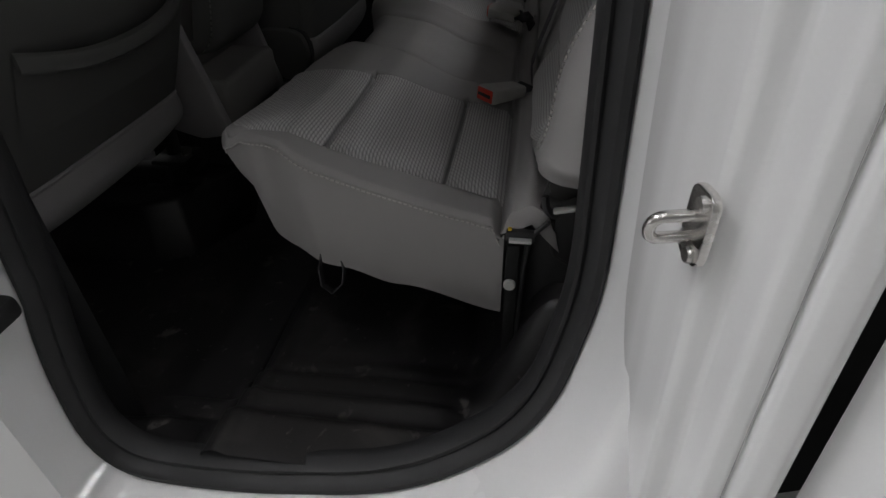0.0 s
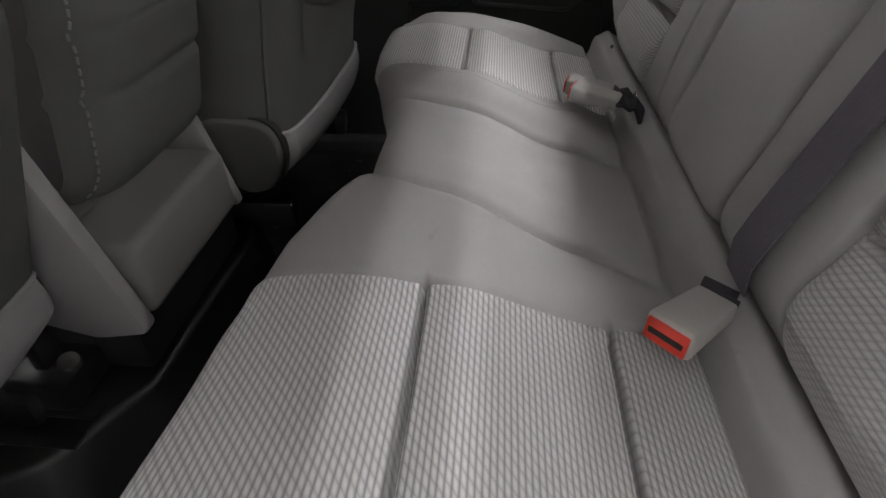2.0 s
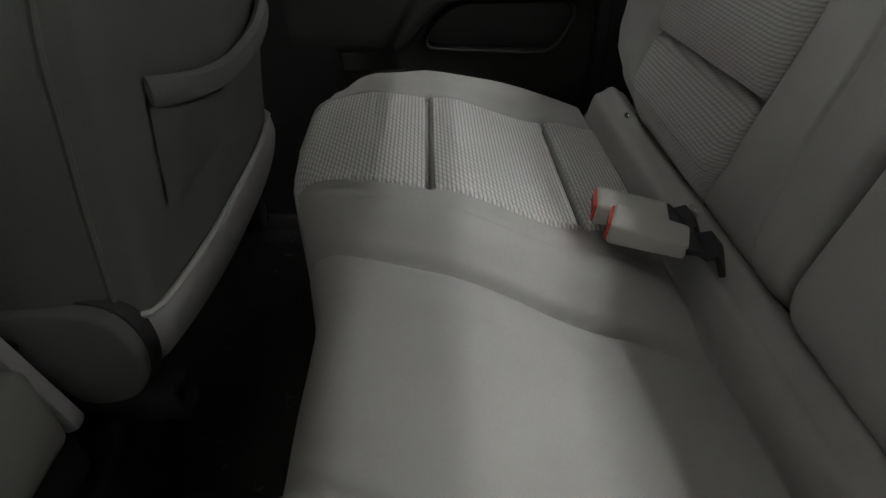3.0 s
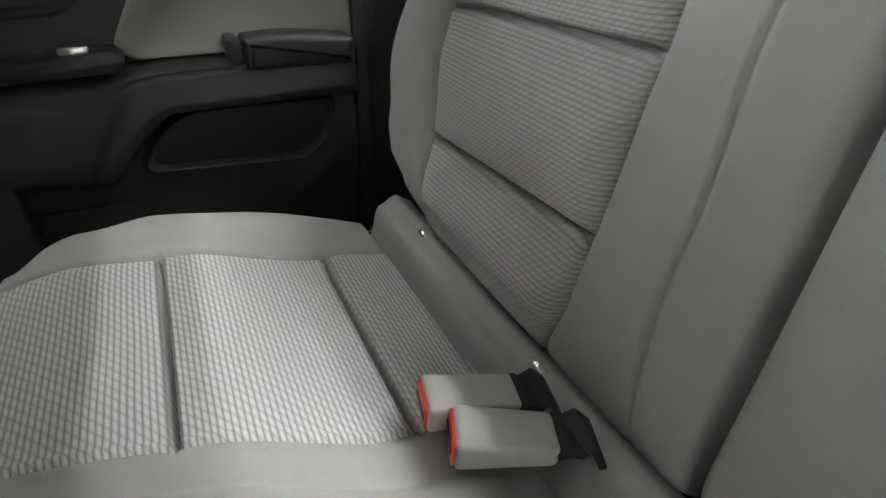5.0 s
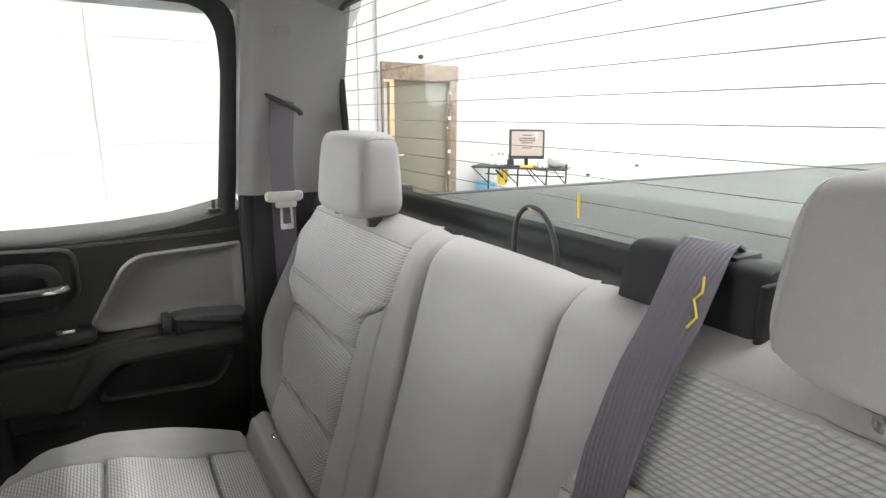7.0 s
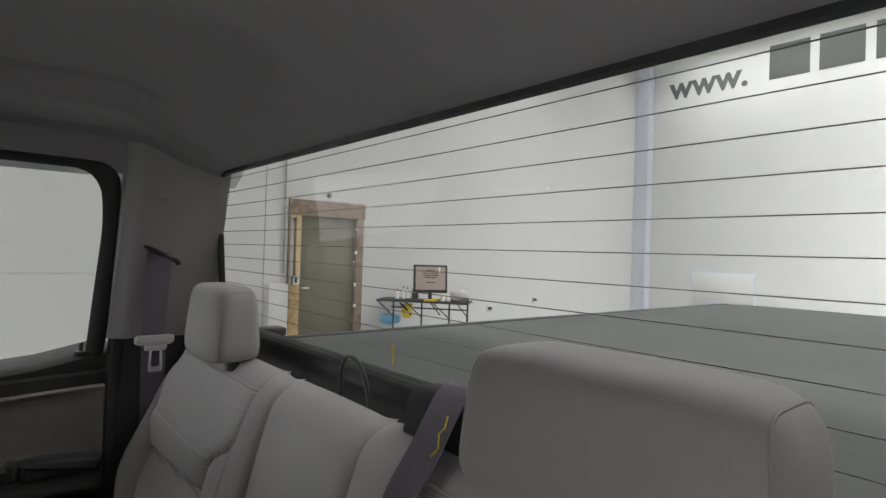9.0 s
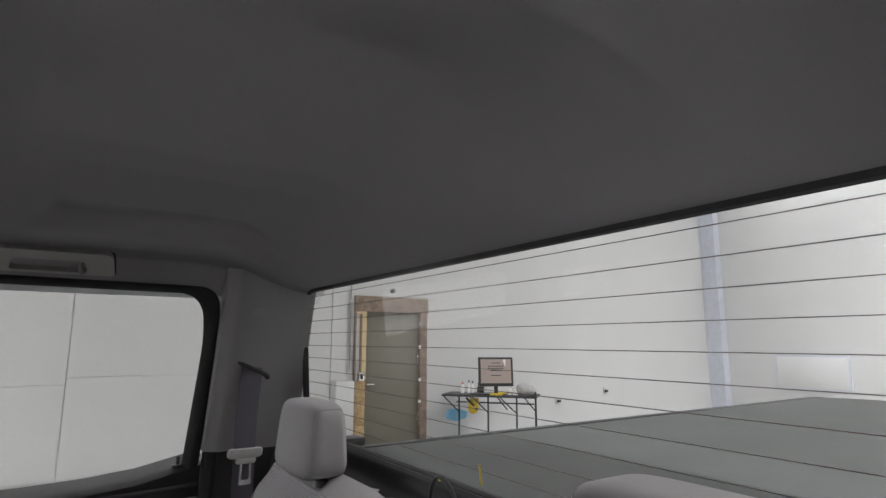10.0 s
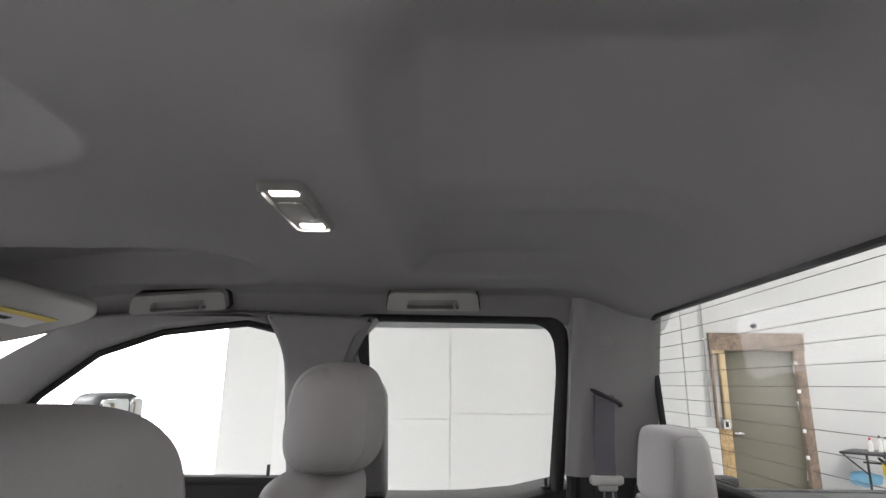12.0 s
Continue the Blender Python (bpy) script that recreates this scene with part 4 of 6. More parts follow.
cover = thing("bed_cover", "taut grey vinyl cover stretched over the truck bed", "tonneau cover")
patch("sheet", lambda u, v: (u, v, 1.322 - 0.010 * (abs(v) / 0.72) ** 8 + 0.003 * math.sin(u * 3.1) * math.cos(v * 2.0) + 0.004 * math.cos(v * 2.2) + 0.0012 * noise.noise(Vector((u * 3, v * 5, 0)))), steps(0.71, 3.30, 60), steps(-0.72, 0.72, 40), M_CANVAS, cover)
part("edge_rail", box(0.71, 3.31, 0.718, 0.745, 1.282, 1.317, 0.006), M_BLACK, cover)
part("edge_rail", box(0.71, 3.31, -0.745, -0.718, 1.282, 1.317, 0.006), M_BLACK, cover)
part("front_rail", box(0.690, 0.716, -0.745, 0.745, 1.285, 1.345, 0.006), M_DULL, cover)
part("end_rail", box(3.298, 3.325, -0.745, 0.745, 1.282, 1.317, 0.006), M_BLACK, cover)
part("corner_clip", box(0.70, 0.78, 0.70, 0.75, 1.322, 1.345, 0.006), M_BLACK, cover)
part("glass_mark", prism([(glass_x(1.388) - 0.0022, 1.388), (glass_x(1.388) - 0.0012, 1.388), (glass_x(1.416) - 0.0012, 1.416), (glass_x(1.416) - 0.0022, 1.416)], "y", -0.0072, -0.0040), M_YELLOW, rw, "thin yellow mark on the glass")

# ---------------------------------------------------------------- rear bench
CUSH_Z = [(-0.10, 0.928), (-0.03, 0.940), (0.03, 0.947), (0.105, 0.944), (0.26, 0.903), (0.340, 0.887), (0.358, 0.908), (0.378, 0.917), (0.396, 0.908), (0.408, 0.880), (0.416, 0.850)]
CUSH_OUT = [(-0.06, 0.475), (-0.045, 0.510), (-0.02, 0.540), (0.04, 0.575), (0.11, 0.602), (0.20, 0.606), (0.36, 0.602), (0.42, 0.600)]
EDGE = 0.60


EDGE_Z = [(-0.06, 0.970), (-0.02, 0.979), (0.03, 0.986), (0.075, 0.985), (0.123, 0.964), (0.17, 0.950), (0.25, 0.926), (0.31, 0.908), (0.36, 0.893)]


def edge_z(x, s):
    """Height of the cushion's outer border: high in front, falling towards the back; the passenger side is lower."""
    if s > 0:
        return 0.960 - 0.50 * max(0.0, x - 0.04) ** 1.6 - 0.12 * max(0.0, -x)
    return float(np.interp(x, [p[0] for p in EDGE_Z], [p[1] for p in EDGE_Z]))


def cush_front(y, s):
    """Where the bench's front edge lies: set back in the middle place."""
    pts = [(-0.30, 0.0), (-0.18, 0.22), (-0.09, 0.62), (-0.01, 1.0), (0.12, 1.0), (0.20, 0.70), (0.34, 0.10), (0.42, 0.0)]
    return -0.056 + 0.066 * float(np.interp(y, [p[0] for p in pts], [p[1] for p in pts]))


def cush_top(x, y):
    """Height of the cushion at (x, y); y is signed, the driver's side is minus."""
    z = curve_at(CUSH_Z, x)
    a = abs(y)
    qi = insert_edge(x, 1 if y > 0 else -1)
    yn, yf = -0.030 - 0.38 * (x - 0.03), 0.190 - 0.30 * (x - 0.03)
    soft = curve_at([(qi - 0.012, 0.0), (qi + 0.014, 1.0), (0.500, 1.0), (0.530, 0.0)], a)
    for xs in (0.105, 0.262):
        z -= 0.023 * gauss(x - xs, 0.0028) * soft
        z -= 0.006 * gauss(x - xs, 0.022) * soft
    z += 0.006 * soft + (0.018 if y < 0 else 0.004) * curve_at([(0.03, 1.0), (0.13, 0.0)], x) * curve_at([(0.30, 0.0), (0.52, 1.0)], a)
    z -= 0.006 * (gauss(a - 0.522, 0.0035) + gauss(a - qi, 0.0035)) * curve_at([(-0.05, 1.0), (0.32, 1.0), (0.34, 0.0)], x)
    z += (edge_z(x, y) - z) * curve_at([(0.522, 0.0), (0.560, 1.0)], a)
    fade = curve_at([(0.26, 1.0), (0.345, 0.0)], x)
    if y > 0:
        # the passenger cushion's inner border: a flat stitched shoulder, then a slope down to the crease
        b = (y - yf) / (qi - yf)
        z += (0.014 * curve_at([(0.0, 0.0), (0.55, 1.0), (1.0, 0.6), (1.12, 0.0)], b) - 0.003 * gauss((b - 0.62) * (qi - yf), 0.003)) * fade
    else:
        b = (yn - y) / (qi + yn)
        z += 0.010 * curve_at([(0.0, 0.0), (0.5, 1.0), (1.0, 0.5), (1.15, 0.0)], b) * fade
    m = (y - yn) / (yf - yn)
    mid = curve_at([(0.0, 0.0), (0.25, 1.0), (0.75, 1.0), (1.0, 0.0)], m)
    z -= (0.010 - 0.008 * mid) * (1.0 if 0 < m < 1 else curve_at([(0.0, 1.0), (0.05, 0.0)], max(yn - y, y - yf))) + 0.008 * mid * curve_at([(0.0, 1.0), (0.2, 0.0)], x)
    z -= (0.010 * gauss(y - yn, 0.007) + 0.005 * gauss(y - yn, 0.025) + 0.014 * gauss(y - yf, 0.006)) * fade
    z += (curve_at(CUSH_Z, x) + 0.004 - z) * curve_at([(0.335, 0.0), (0.352, 1.0)], x)
    z -= 0.018 * gauss(x - 0.343, 0.006)
    z += 0.0020 * noise.noise(Vector((x * 14, y * 14, 3.0)))
    return z


def insert_edge(x, s):
    """Where the ribbed panel ends towards the middle: parallel on the driver's side, splayed on the other."""
    return 0.240 if s < 0 else 0.249 + 0.19 * max(0.0, 0.22 - x)


def dip(e, r):
    """How far a rounded edge has dropped at the distance e inside the outline."""
    if e >= r:
        return 0.0
    k = r - max(0.0, e)
    return r - math.sqrt(max(0.0, r * r - k * k))


def cush_xy(p, q, s):
    """Plan position from p (0 front, 1 rear) and q (place across; beyond EDGE it is the outer border)."""
    y = q
    x = lerp(cush_front(y, s), 0.416, p)
    if abs(q) > 0.522:
        r = (abs(q) - 0.522) / (EDGE - 0.522)
        y = math.copysign(lerp(min(0.522, curve_at(CUSH_OUT, x) - 0.036), curve_at(CUSH_OUT, x), r), q)
    elif abs(q) > 0.40:
        lim = curve_at(CUSH_OUT, x)
        y = math.copysign(min(abs(q), 0.40 + (abs(q) - 0.40) / 0.122 * (min(0.522, lim - 0.036) - 0.40)), q)
    return x, y


def cush_pt(p, q, s):
    x, y = cush_xy(max(p, 0.0), q, s)
    z = cush_top(x, y)
    lim = curve_at(CUSH_OUT, x)
    z -= dip(x - cush_front(q, s), 0.034) + dip(lim - abs(y), 0.007 if s > 0 else 0.007 + 0.010 * curve_at([(-0.03, 1.0), (0.05, 0.0)], x))
    if p < 0:
        w = min(1.0, abs(q) / EDGE) ** 8
        x += 0.010 * -p + (0.060 + 0.06 * (1 - w)) * p * p
        y -= s * 0.014 * -p * w
        z = lerp(z, lerp(0.900, flap_bottom(-0.056, s), w), -p)
    return (x, y, z)


def flap_bottom(x, s):
    return curve_at([(-0.056, 0.880), (-0.01, 0.862), (0.06, 0.818), (0.13, 0.804), (0.21, 0.784), (0.36, 0.744)], x)


def cush_side(x, r, s):
    """Outer flap below the piping."""
    p = (x - cush_front(EDGE * s, s)) / (0.416 - cush_front(EDGE * s, s))
    a = cush_pt(max(p, 0), EDGE * s, s)
    k = gauss(x + 0.056, 0.045)
    return (a[0] + (0.010 * r + 0.060 * r * r) * k, a[1] + s * 0.007 * math.sin(r * 3.0) * (1 - k) - s * 0.014 * r, lerp(a[2], flap_bottom(x, s), r))


PS_TOP = [0, 0.006, 0.013, 0.022, 0.035, 0.05, 0.07, 0.09] + steps(0.10, 0.80, 210) + steps(0.81, 1.0, 30)
P_ROLL = 0.845


def half_cushion(name, label, s, q_in):
    th = thing(name, label, "car seat", group="rear bench seats")
    top = [p for p in PS_TOP if p <= P_ROLL] + [P_ROLL]
    rear = [P_ROLL] + [p for p in PS_TOP if p > P_ROLL]
    qo = 0.522 * s

    def edge(u):
        return insert_edge(lerp(cush_front(0.27 * s, s), 0.416, u), s) * s
    patch("cushion_insert", lambda u, v: cush_pt(u, lerp(edge(u), qo, v), s), top, steps(0, 1, 46), M_WEAVE, th, "ribbed grey cloth cushion panel")
    patch("outer_border", lambda u, v: cush_pt(u, v, s), top, steps(qo, EDGE * s, 20), M_PLAIN, th)
    patch("inner_border", lambda u, v: cush_pt(u, lerp(q_in, edge(u), v), s), top, steps(0, 1, 110 if s < 0 else 40), M_PLAIN, th)
    patch("rear_roll", lambda u, v: cush_pt(u, v, s), rear, steps(q_in, 0.592 * s, 60), M_PLAIN, th)
    patch("roll_end", lambda u, v: tuple(Vector(cush_pt(v, 0.592 * s, s)).lerp(Vector((0.380, s * 0.588, 0.898)), u) + Vector((0, s * 0.010 * math.sin(u * 1.57), 0))), steps(0, 1, 8), rear, M_PLAIN, th)
    patch("front_border", lambda u, v: cush_pt(u, v, s), steps(-1, 0, 16), steps(q_in, EDGE * s, 60), M_PLAIN, th)
    patch("side_flap", lambda u, v: cush_side(u, v, s), steps(-0.056, 0.348, 60), steps(0, 1, 14), M_PLAIN, th)
    # stitched piping along the outer edge
    bm = bmesh.new()
    n = 62
    for i in range(n):
        x0, x1 = lerp(-0.04, 0.345, i / n), lerp(-0.04, 0.345, (i + 0.62) / n)
        a, b = Vector(cush_side(x0, 0.03, s)), Vector(cush_side(x1, 0.03, s))
        o = Vector((0, s * 0.0012, 0.0008))
        m = Matrix.Translation((a + b) / 2 + o) @ (b - a).to_track_quat("X", "Z").to_matrix().to_4x4()
        add_box(bm, -(b - a).length / 2, (b - a).length / 2, -0.0009, 0.0009, -0.0007, 0.0007, m=m)
    part("piping", tube([cush_side(x, 0.03, s) for x in steps(-0.05, 0.347, 40)], 0.0016, 6), M_PLAIN, th)
    part("stitching", bm, M_STITCH, th)
    part("front_piping", tube([tuple(Vector(cush_pt(-0.10, q, s)) + Vector((-0.0015, 0, 0))) for q in steps(q_in, 0.50 * s, 60)], 0.0022, 6), M_PLAIN, th)
    return th


# ---- backrest
BACK_OUT = [(0.90, 0.505), (0.93, 0.545), (0.955, 0.600), (0.98, 0.642), (1.01, 0.660), (1.08, 0.668), (1.20, 0.668), (1.27, 0.657), (1.32, 0.630), (1.35, 0.600)]
INS_IN = [(0.90, 0.275), (0.98, 0.258), (1.16, 0.266), (1.198, 0.270), (1.206, 0.263), (1.244, 0.207), (1.254, 0.198), (1.36, 0.194)]
BACK_SEAM = [(0.90, 0.168), (1.065, 0.188), (1.195, 0.202), (1.254, 0.198), (1.36, 0.194)]
INS_OUT = [(0.90, 0.490), (1.03, 0.535), (1.15, 0.568), (1.19, 0.618), (1.30, 0.640), (1.36, 0.60)]


BACK_OUT_DRIVER = [(0.90, 0.50), (0.93, 0.54), (0.955, 0.575), (0.970, 0.602), (0.982, 0.655), (1.01, 0.676), (1.08, 0.682), (1.20, 0.674), (1.27, 0.657), (1.32, 0.630), (1.35, 0.600)]


def back_plane(z):
    return 0.372 + (z - 0.914) * 0.325


def split(s, z):
    """Distance from the middle of the crease beside the plain middle place."""
    return 0.118 + (z - 0.95) * 0.09 if s > 0 else 0.094


def back_pt(q, z, s, inner):
    """q: 0 inner edge .. 1 insert's inner line .. 2 insert's outer line .. 3 outer edge."""
    inner = split(s, z)
    ei, eo = curve_at(INS_IN, z), curve_at(INS_OUT, z)
    out = curve_at(BACK_OUT if s > 0 else BACK_OUT_DRIVER, z)
    eo = min(eo, out - 0.012)
    a = lerp(inner, ei, q) if q <= 1 else lerp(ei, eo, q - 1) if q <= 2 else lerp(eo, out, q - 2)
    x = back_plane(z)
    ins = curve_at([(0.97, 0.0), (1.09, 1.0), (1.91, 1.0), (2.03, 0.0)], q)
    fwd = 0.030 * curve_at([(1.9, 0.0), (2.25, 1.0), (3.0, 0.9)], q) * curve_at([(0.93, 0.0), (1.00, 0.45), (1.10, 1.0), (1.24, 0.35), (1.34, 0.0)], z)
    fwd += 0.008 * curve_at([(0.0, 0.0), (0.5, 1.0), (0.90, 1.0), (1.02, 0.4)], q) * curve_at([(0.92, 0.2), (1.02, 1.0), (1.28, 1.0), (1.34, 0.4)], z)
    fwd -= 0.004 * gauss(a - curve_at(BACK_SEAM, z), 0.0026) * (1 if z < 1.25 else 0)
    fwd += 0.004 * ins * (math.cos((z - 1.084) * 50) if 0.96 < z < 1.21 else -0.2)
    for zs in (1.022, 1.150):
        w = 0.010 * (q - 1.5)
        fwd -= 0.024 * gauss(z - zs + w, 0.0048) * ins + 0.009 * gauss(z - zs + w + 0.012, 0.020) * ins
    fwd += 0.010 * ins * curve_at([(0.90, 0.0), (0.96, 1.0), (1.24, 1.0), (1.33, 0.0)], z)
    fwd -= 0.008 * (gauss(q - 1, 0.018) + gauss(q - 2, 0.018))
    for qc, zc in ((1.30, 1.318), (1.48, 1.306), (1.62, 1.322), (1.80, 1.300)):
        fwd -= 0.0035 * gauss(q - qc - (z - zc) * 0.8, 0.012) * gauss(z - zc, 0.022)
    fwd += 0.0025 * noise.noise(Vector((a * 9, z * 9, 7.0)))
    fwd -= dip(out - a, 0.045) + dip(1.352 - z, 0.040) + dip(z - 0.898, 0.062) + 0.008 * gauss(q, 0.07) + 0.024 * gauss(a - inner, 0.0045) * curve_at([(1.26, 1.0), (1.34, 0.15)], z)
    return (x - fwd, s * a, z - (0.003 + 0.005 * gauss(a - inner, 0.020)) * curve_at([(1.27, 0.0), (1.352, 1.0)], z))


def half_back(th, s, inner):
    zs = steps(0.898, 0.92, 10) + steps(0.924, 1.28, 170) + steps(1.286, 1.352, 16)
    qs = steps(0, 0.1, 8) + steps(0.115, 1, 66), steps(1, 1.06, 6) + steps(1.08, 1.92, 38) + steps(1.94, 2, 6), steps(2, 3, 24)
    patch("backrest_inner_border", lambda u, v: back_pt(u, v, s, inner), qs[0], zs, M_PLAIN, th)
    low = [z for z in zs if z < 1.326] + [1.326]
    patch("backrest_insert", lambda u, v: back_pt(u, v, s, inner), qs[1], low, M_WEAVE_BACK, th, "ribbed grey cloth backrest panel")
    patch("backrest_top_border", lambda u, v: back_pt(u, v, s, inner), qs[1], steps(1.326, 1.352, 10), M_PLAIN, th)
    patch("backrest_outer_border", lambda u, v: back_pt(u, v, s, inner), qs[2], zs, M_PLAIN, th)

    def crown(u, v):
        q = v
        a = back_pt(q, 1.352, s, inner)
        return (lerp(a[0], 0.555, u), a[1], a[2] - 0.012 * u * u)
    patch("backrest_top", crown, steps(0, 1, 6), steps(0, 3, 60), M_PLAIN, th)

    def outer(u, v):
        a = back_pt(3, v, s, inner)
        return (lerp(a[0], back_plane(v) + 0.10, u), a[1] - s * 0.01 * u, a[2])
    patch("backrest_side", outer, steps(0, 1, 8), zs[::4] + [zs[-1]], M_PLAIN, th)


def mid_back(th):
    """The plain middle of the backrest, part of the driver's side unit."""
    def f(u, v):
        z = v
        y = lerp(-split(-1, z), split(1, z), u)
        fwd = 0.004 * curve_at([(0.0, 0.0), (0.2, 1.0), (0.8, 1.0), (1.0, 0.0)], u)
        fwd -= 0.008 * gauss(u, 0.045) + 0.008 * gauss(u - 1, 0.045) + 0.024 * (gauss(u, 0.019) + gauss(u - 1, 0.019)) * curve_at([(1.26, 1.0), (1.34, 0.15)], z)
        fwd -= dip(1.352 - z, 0.040) + dip(z - 0.898, 0.062)
        fwd += 0.002 * noise.noise(Vector((y * 9, z * 7, 1.0)))
        return (back_plane(z) - fwd, y, z - (0.003 + 0.005 * (gauss(u, 0.09) + gauss(u - 1, 0.09))) * curve_at([(1.27, 0.0), (1.352, 1.0)], z))
    zs = steps(0.898, 0.92, 10) + steps(0.924, 1.28, 50) + steps(1.286, 1.352, 14)
    patch("backrest_middle", f, steps(0, 0.06, 8) + steps(0.08, 0.92, 36) + steps(0.94, 1.0, 8), zs, M_PLAIN, th)
    patch("backrest_top", lambda u, v: (lerp(f(v, 1.352)[0], 0.555, u), f(v, 1.352)[1], f(v, 1.352)[2] - 0.012 * u * u), steps(0, 1, 6), steps(0, 1, 40), M_PLAIN, th)


def headrest(th, cx, cy, cz, hx, hy, hz, lean, mat, e=5.8, slope=0.34):
    def shape(q):
        t = q.z / hz
        w = 1.0 - 0.03 * t * t - 0.03 * t
        f = q.x / hx
        x = q.x * (1.0 if f < 0 else 0.92 - slope * t) + 0.009 * (1 - (q.y / hy) ** 2) * f * (1 if f < 0 else 0.4)
        return Vector((x + lean * t * hz, q.y * w, q.z))
    hr = part("headrest", pillow(cx, cy, cz, hx, hy, hz, e, 24, shape), mat, th)
    for dy in (-0.07, 0.07):
        part("post", tube([(cx + 0.004 - lean * hz, cy + dy, cz - hz - 0.06), (cx + 0.004 - lean * hz, cy + dy, cz - hz + 0.02)], 0.006, 10), M_STEEL, hr)
        part("post_collar", disc((cx + 0.004 - lean * hz, cy + dy, cz - hz - 0.012), (0, 0, 1), 0.015, 0.012), M_BLACK, hr)
    w = 0.92 if e > 5 else 0.76
    k = (1 - w ** e) ** (1 / e)
    for sg in (-1, 1):
        pts = []
        for i in range(41):
            a = i * math.tau / 40
            px = math.copysign(abs(math.cos(a)) ** (2 / e), math.cos(a)) * hx * k
            pz = math.copysign(abs(math.sin(a)) ** (2 / e), math.sin(a)) * hz * k
            pts.append(Vector((cx, cy, cz)) + shape(Vector((px, sg * hy * w, pz))))
        part("seam", tube(pts, 0.0013, 6), mat, hr)
    return hr


near = half_cushion("rear_seat", "grey cloth rear bench seat, driver's side and middle, with ribbed panels", -1, 0.137)
far = half_cushion("rear_seat", "grey cloth rear bench seat, passenger side, with ribbed panels", 1, 0.137)
half_back(near, -1, 0.122)
_bm = bmesh.new()
for _i in range(46):
    _a, _b = (Vector(back_pt(2.42, lerp(0.99, 1.30, (_i + k) / 46), -1, 0)) for k in (0, 0.55))
    add_box(_bm, -(_b - _a).length / 2, (_b - _a).length / 2, -0.0011, 0.0011, -0.0009, 0.0009, m=Matrix.Translation((_a + _b) / 2 + Vector((-0.001, -0.0006, 0))) @ (_b - _a).to_track_quat("X", "Z").to_matrix().to_4x4())
part("backrest_stitching", _bm, M_STITCH, near)
mid_back(near)
half_back(far, 1, 0.132)
for _th, _s in ((near, -1), (far, 1)):
    # piped seam across the top of the ribbed panel
    part("top_piping", tube([tuple(Vector(back_pt(q, 1.326, _s, 0)) + Vector((-0.0005, 0, 0))) for q in steps(1.0, 2.0, 40)], 0.0026, 6), M_PLAIN, _th)
headrest(near, 0.520, -0.421, 1.416, 0.048, 0.124, 0.060, 0.10, M_PLAIN)
headrest(far, 0.522, 0.412, 1.409, 0.038, 0.104, 0.067, 0.10, M_PLAIN)

# black steel seat hinge and its base, seen below the driver's side of the bench
_hg = thing("hinge_bracket", "black steel seat hinge bracket with bright bolts and a lever", "seat hinge")
part("plate", prism(rounded([(0.372, 0.62), (0.50, 0.62), (0.51, 0.955), (0.49, 0.985), (0.40, 0.978), (0.385, 0.90), (0.366, 0.86)], 0.015), "y", -0.588, -0.580, 0.002), M_BLACK, _hg)
part("upright", tube([(0.400, -0.600, 0.905), (0.381, -0.606, 0.888), (0.374, -0.614, 0.865), (0.372, -0.618, 0.78), (0.371, -0.618, 0.70)], 0.0032, 8, smooth=2), M_DARKSTEEL, _hg, "black rolled edge of the bracket")
part("lever", prism(rounded([(0.403, 0.922), (0.443, 0.931), (0.442, 0.935), (0.402, 0.926)], 0.002), "y", -0.612, -0.602, 0.001), M_ZINC, _hg, "bright steel release lever")
part("lever_root", tube([(0.392, -0.604, 0.942), (0.394, -0.608, 0.928), (0.401, -0.608, 0.918), (0.408, -0.606, 0.921)], 0.0045, 8, smooth=2), M_DARKSTEEL, _hg)
part("link", box(0.354, 0.381, -0.618, -0.610, 0.882, 0.886, 0.001), M_ZINC, _hg)
part("link_plate", box(0.350, 0.384, -0.609, -0.600, 0.878, 0.893, 0.002), M_DARKSTEEL, _hg)
for _x, _y, _z, _r, _m in ((0.413, -0.588, 0.947, 0.017, M_CHAR), (0.456, -0.588, 0.947, 0.016, M_CHAR), (0.452, -0.588, 0.876, 0.015, M_CHAR), (0.358, -0.622, 0.824, 0.0075, M_ZINC)):
    part("bolt", disc((_x, _y, _z), (0, -1, 0), _r, 0.006, 16), _m, _hg)
part("stay", box(0.352, 0.368, -0.620, -0.600, 0.70, 0.88, 0.003), M_DULL, _hg)
part("yellow_tag", box(0.352, 0.357, -0.608, -0.604, 0.893, 0.897, 0.001), M_YELLOW, _hg)
part("pressing", tube([(0.405, -0.589, 0.90), (0.405, -0.589, 0.86), (0.415, -0.589, 0.84), (0.46, -0.589, 0.825)], 0.0025, 6, smooth=2), M_CHAR, _hg)
_bs = thing("bench_underframe", "black steel frame under the rear bench", "bench frame")
part("beam", box(0.22, 0.38, -0.45, 0.52, 0.80, 0.84, 0.01), M_DARKSTEEL, _bs)
for _y in (-0.43, -0.12, 0.18, 0.50):
    part("leg", box(0.33, 0.37, _y - 0.015, _y + 0.015, 0.60, 0.805, 0.004), M_DARKSTEEL, _bs)
_sl = thing("pull_strap", "black webbing loop hanging under the bench cushion", "pull strap")
part("loop", ribbon([(0.108, -0.585, 0.84), (0.100, -0.592, 0.80), (0.102, -0.597, 0.775), (0.116, -0.60, 0.766), (0.130, -0.596, 0.778), (0.134, -0.590, 0.80), (0.130, -0.585, 0.84)], 0.009, (0.15, 1, 0)), M_BLACK, _sl)

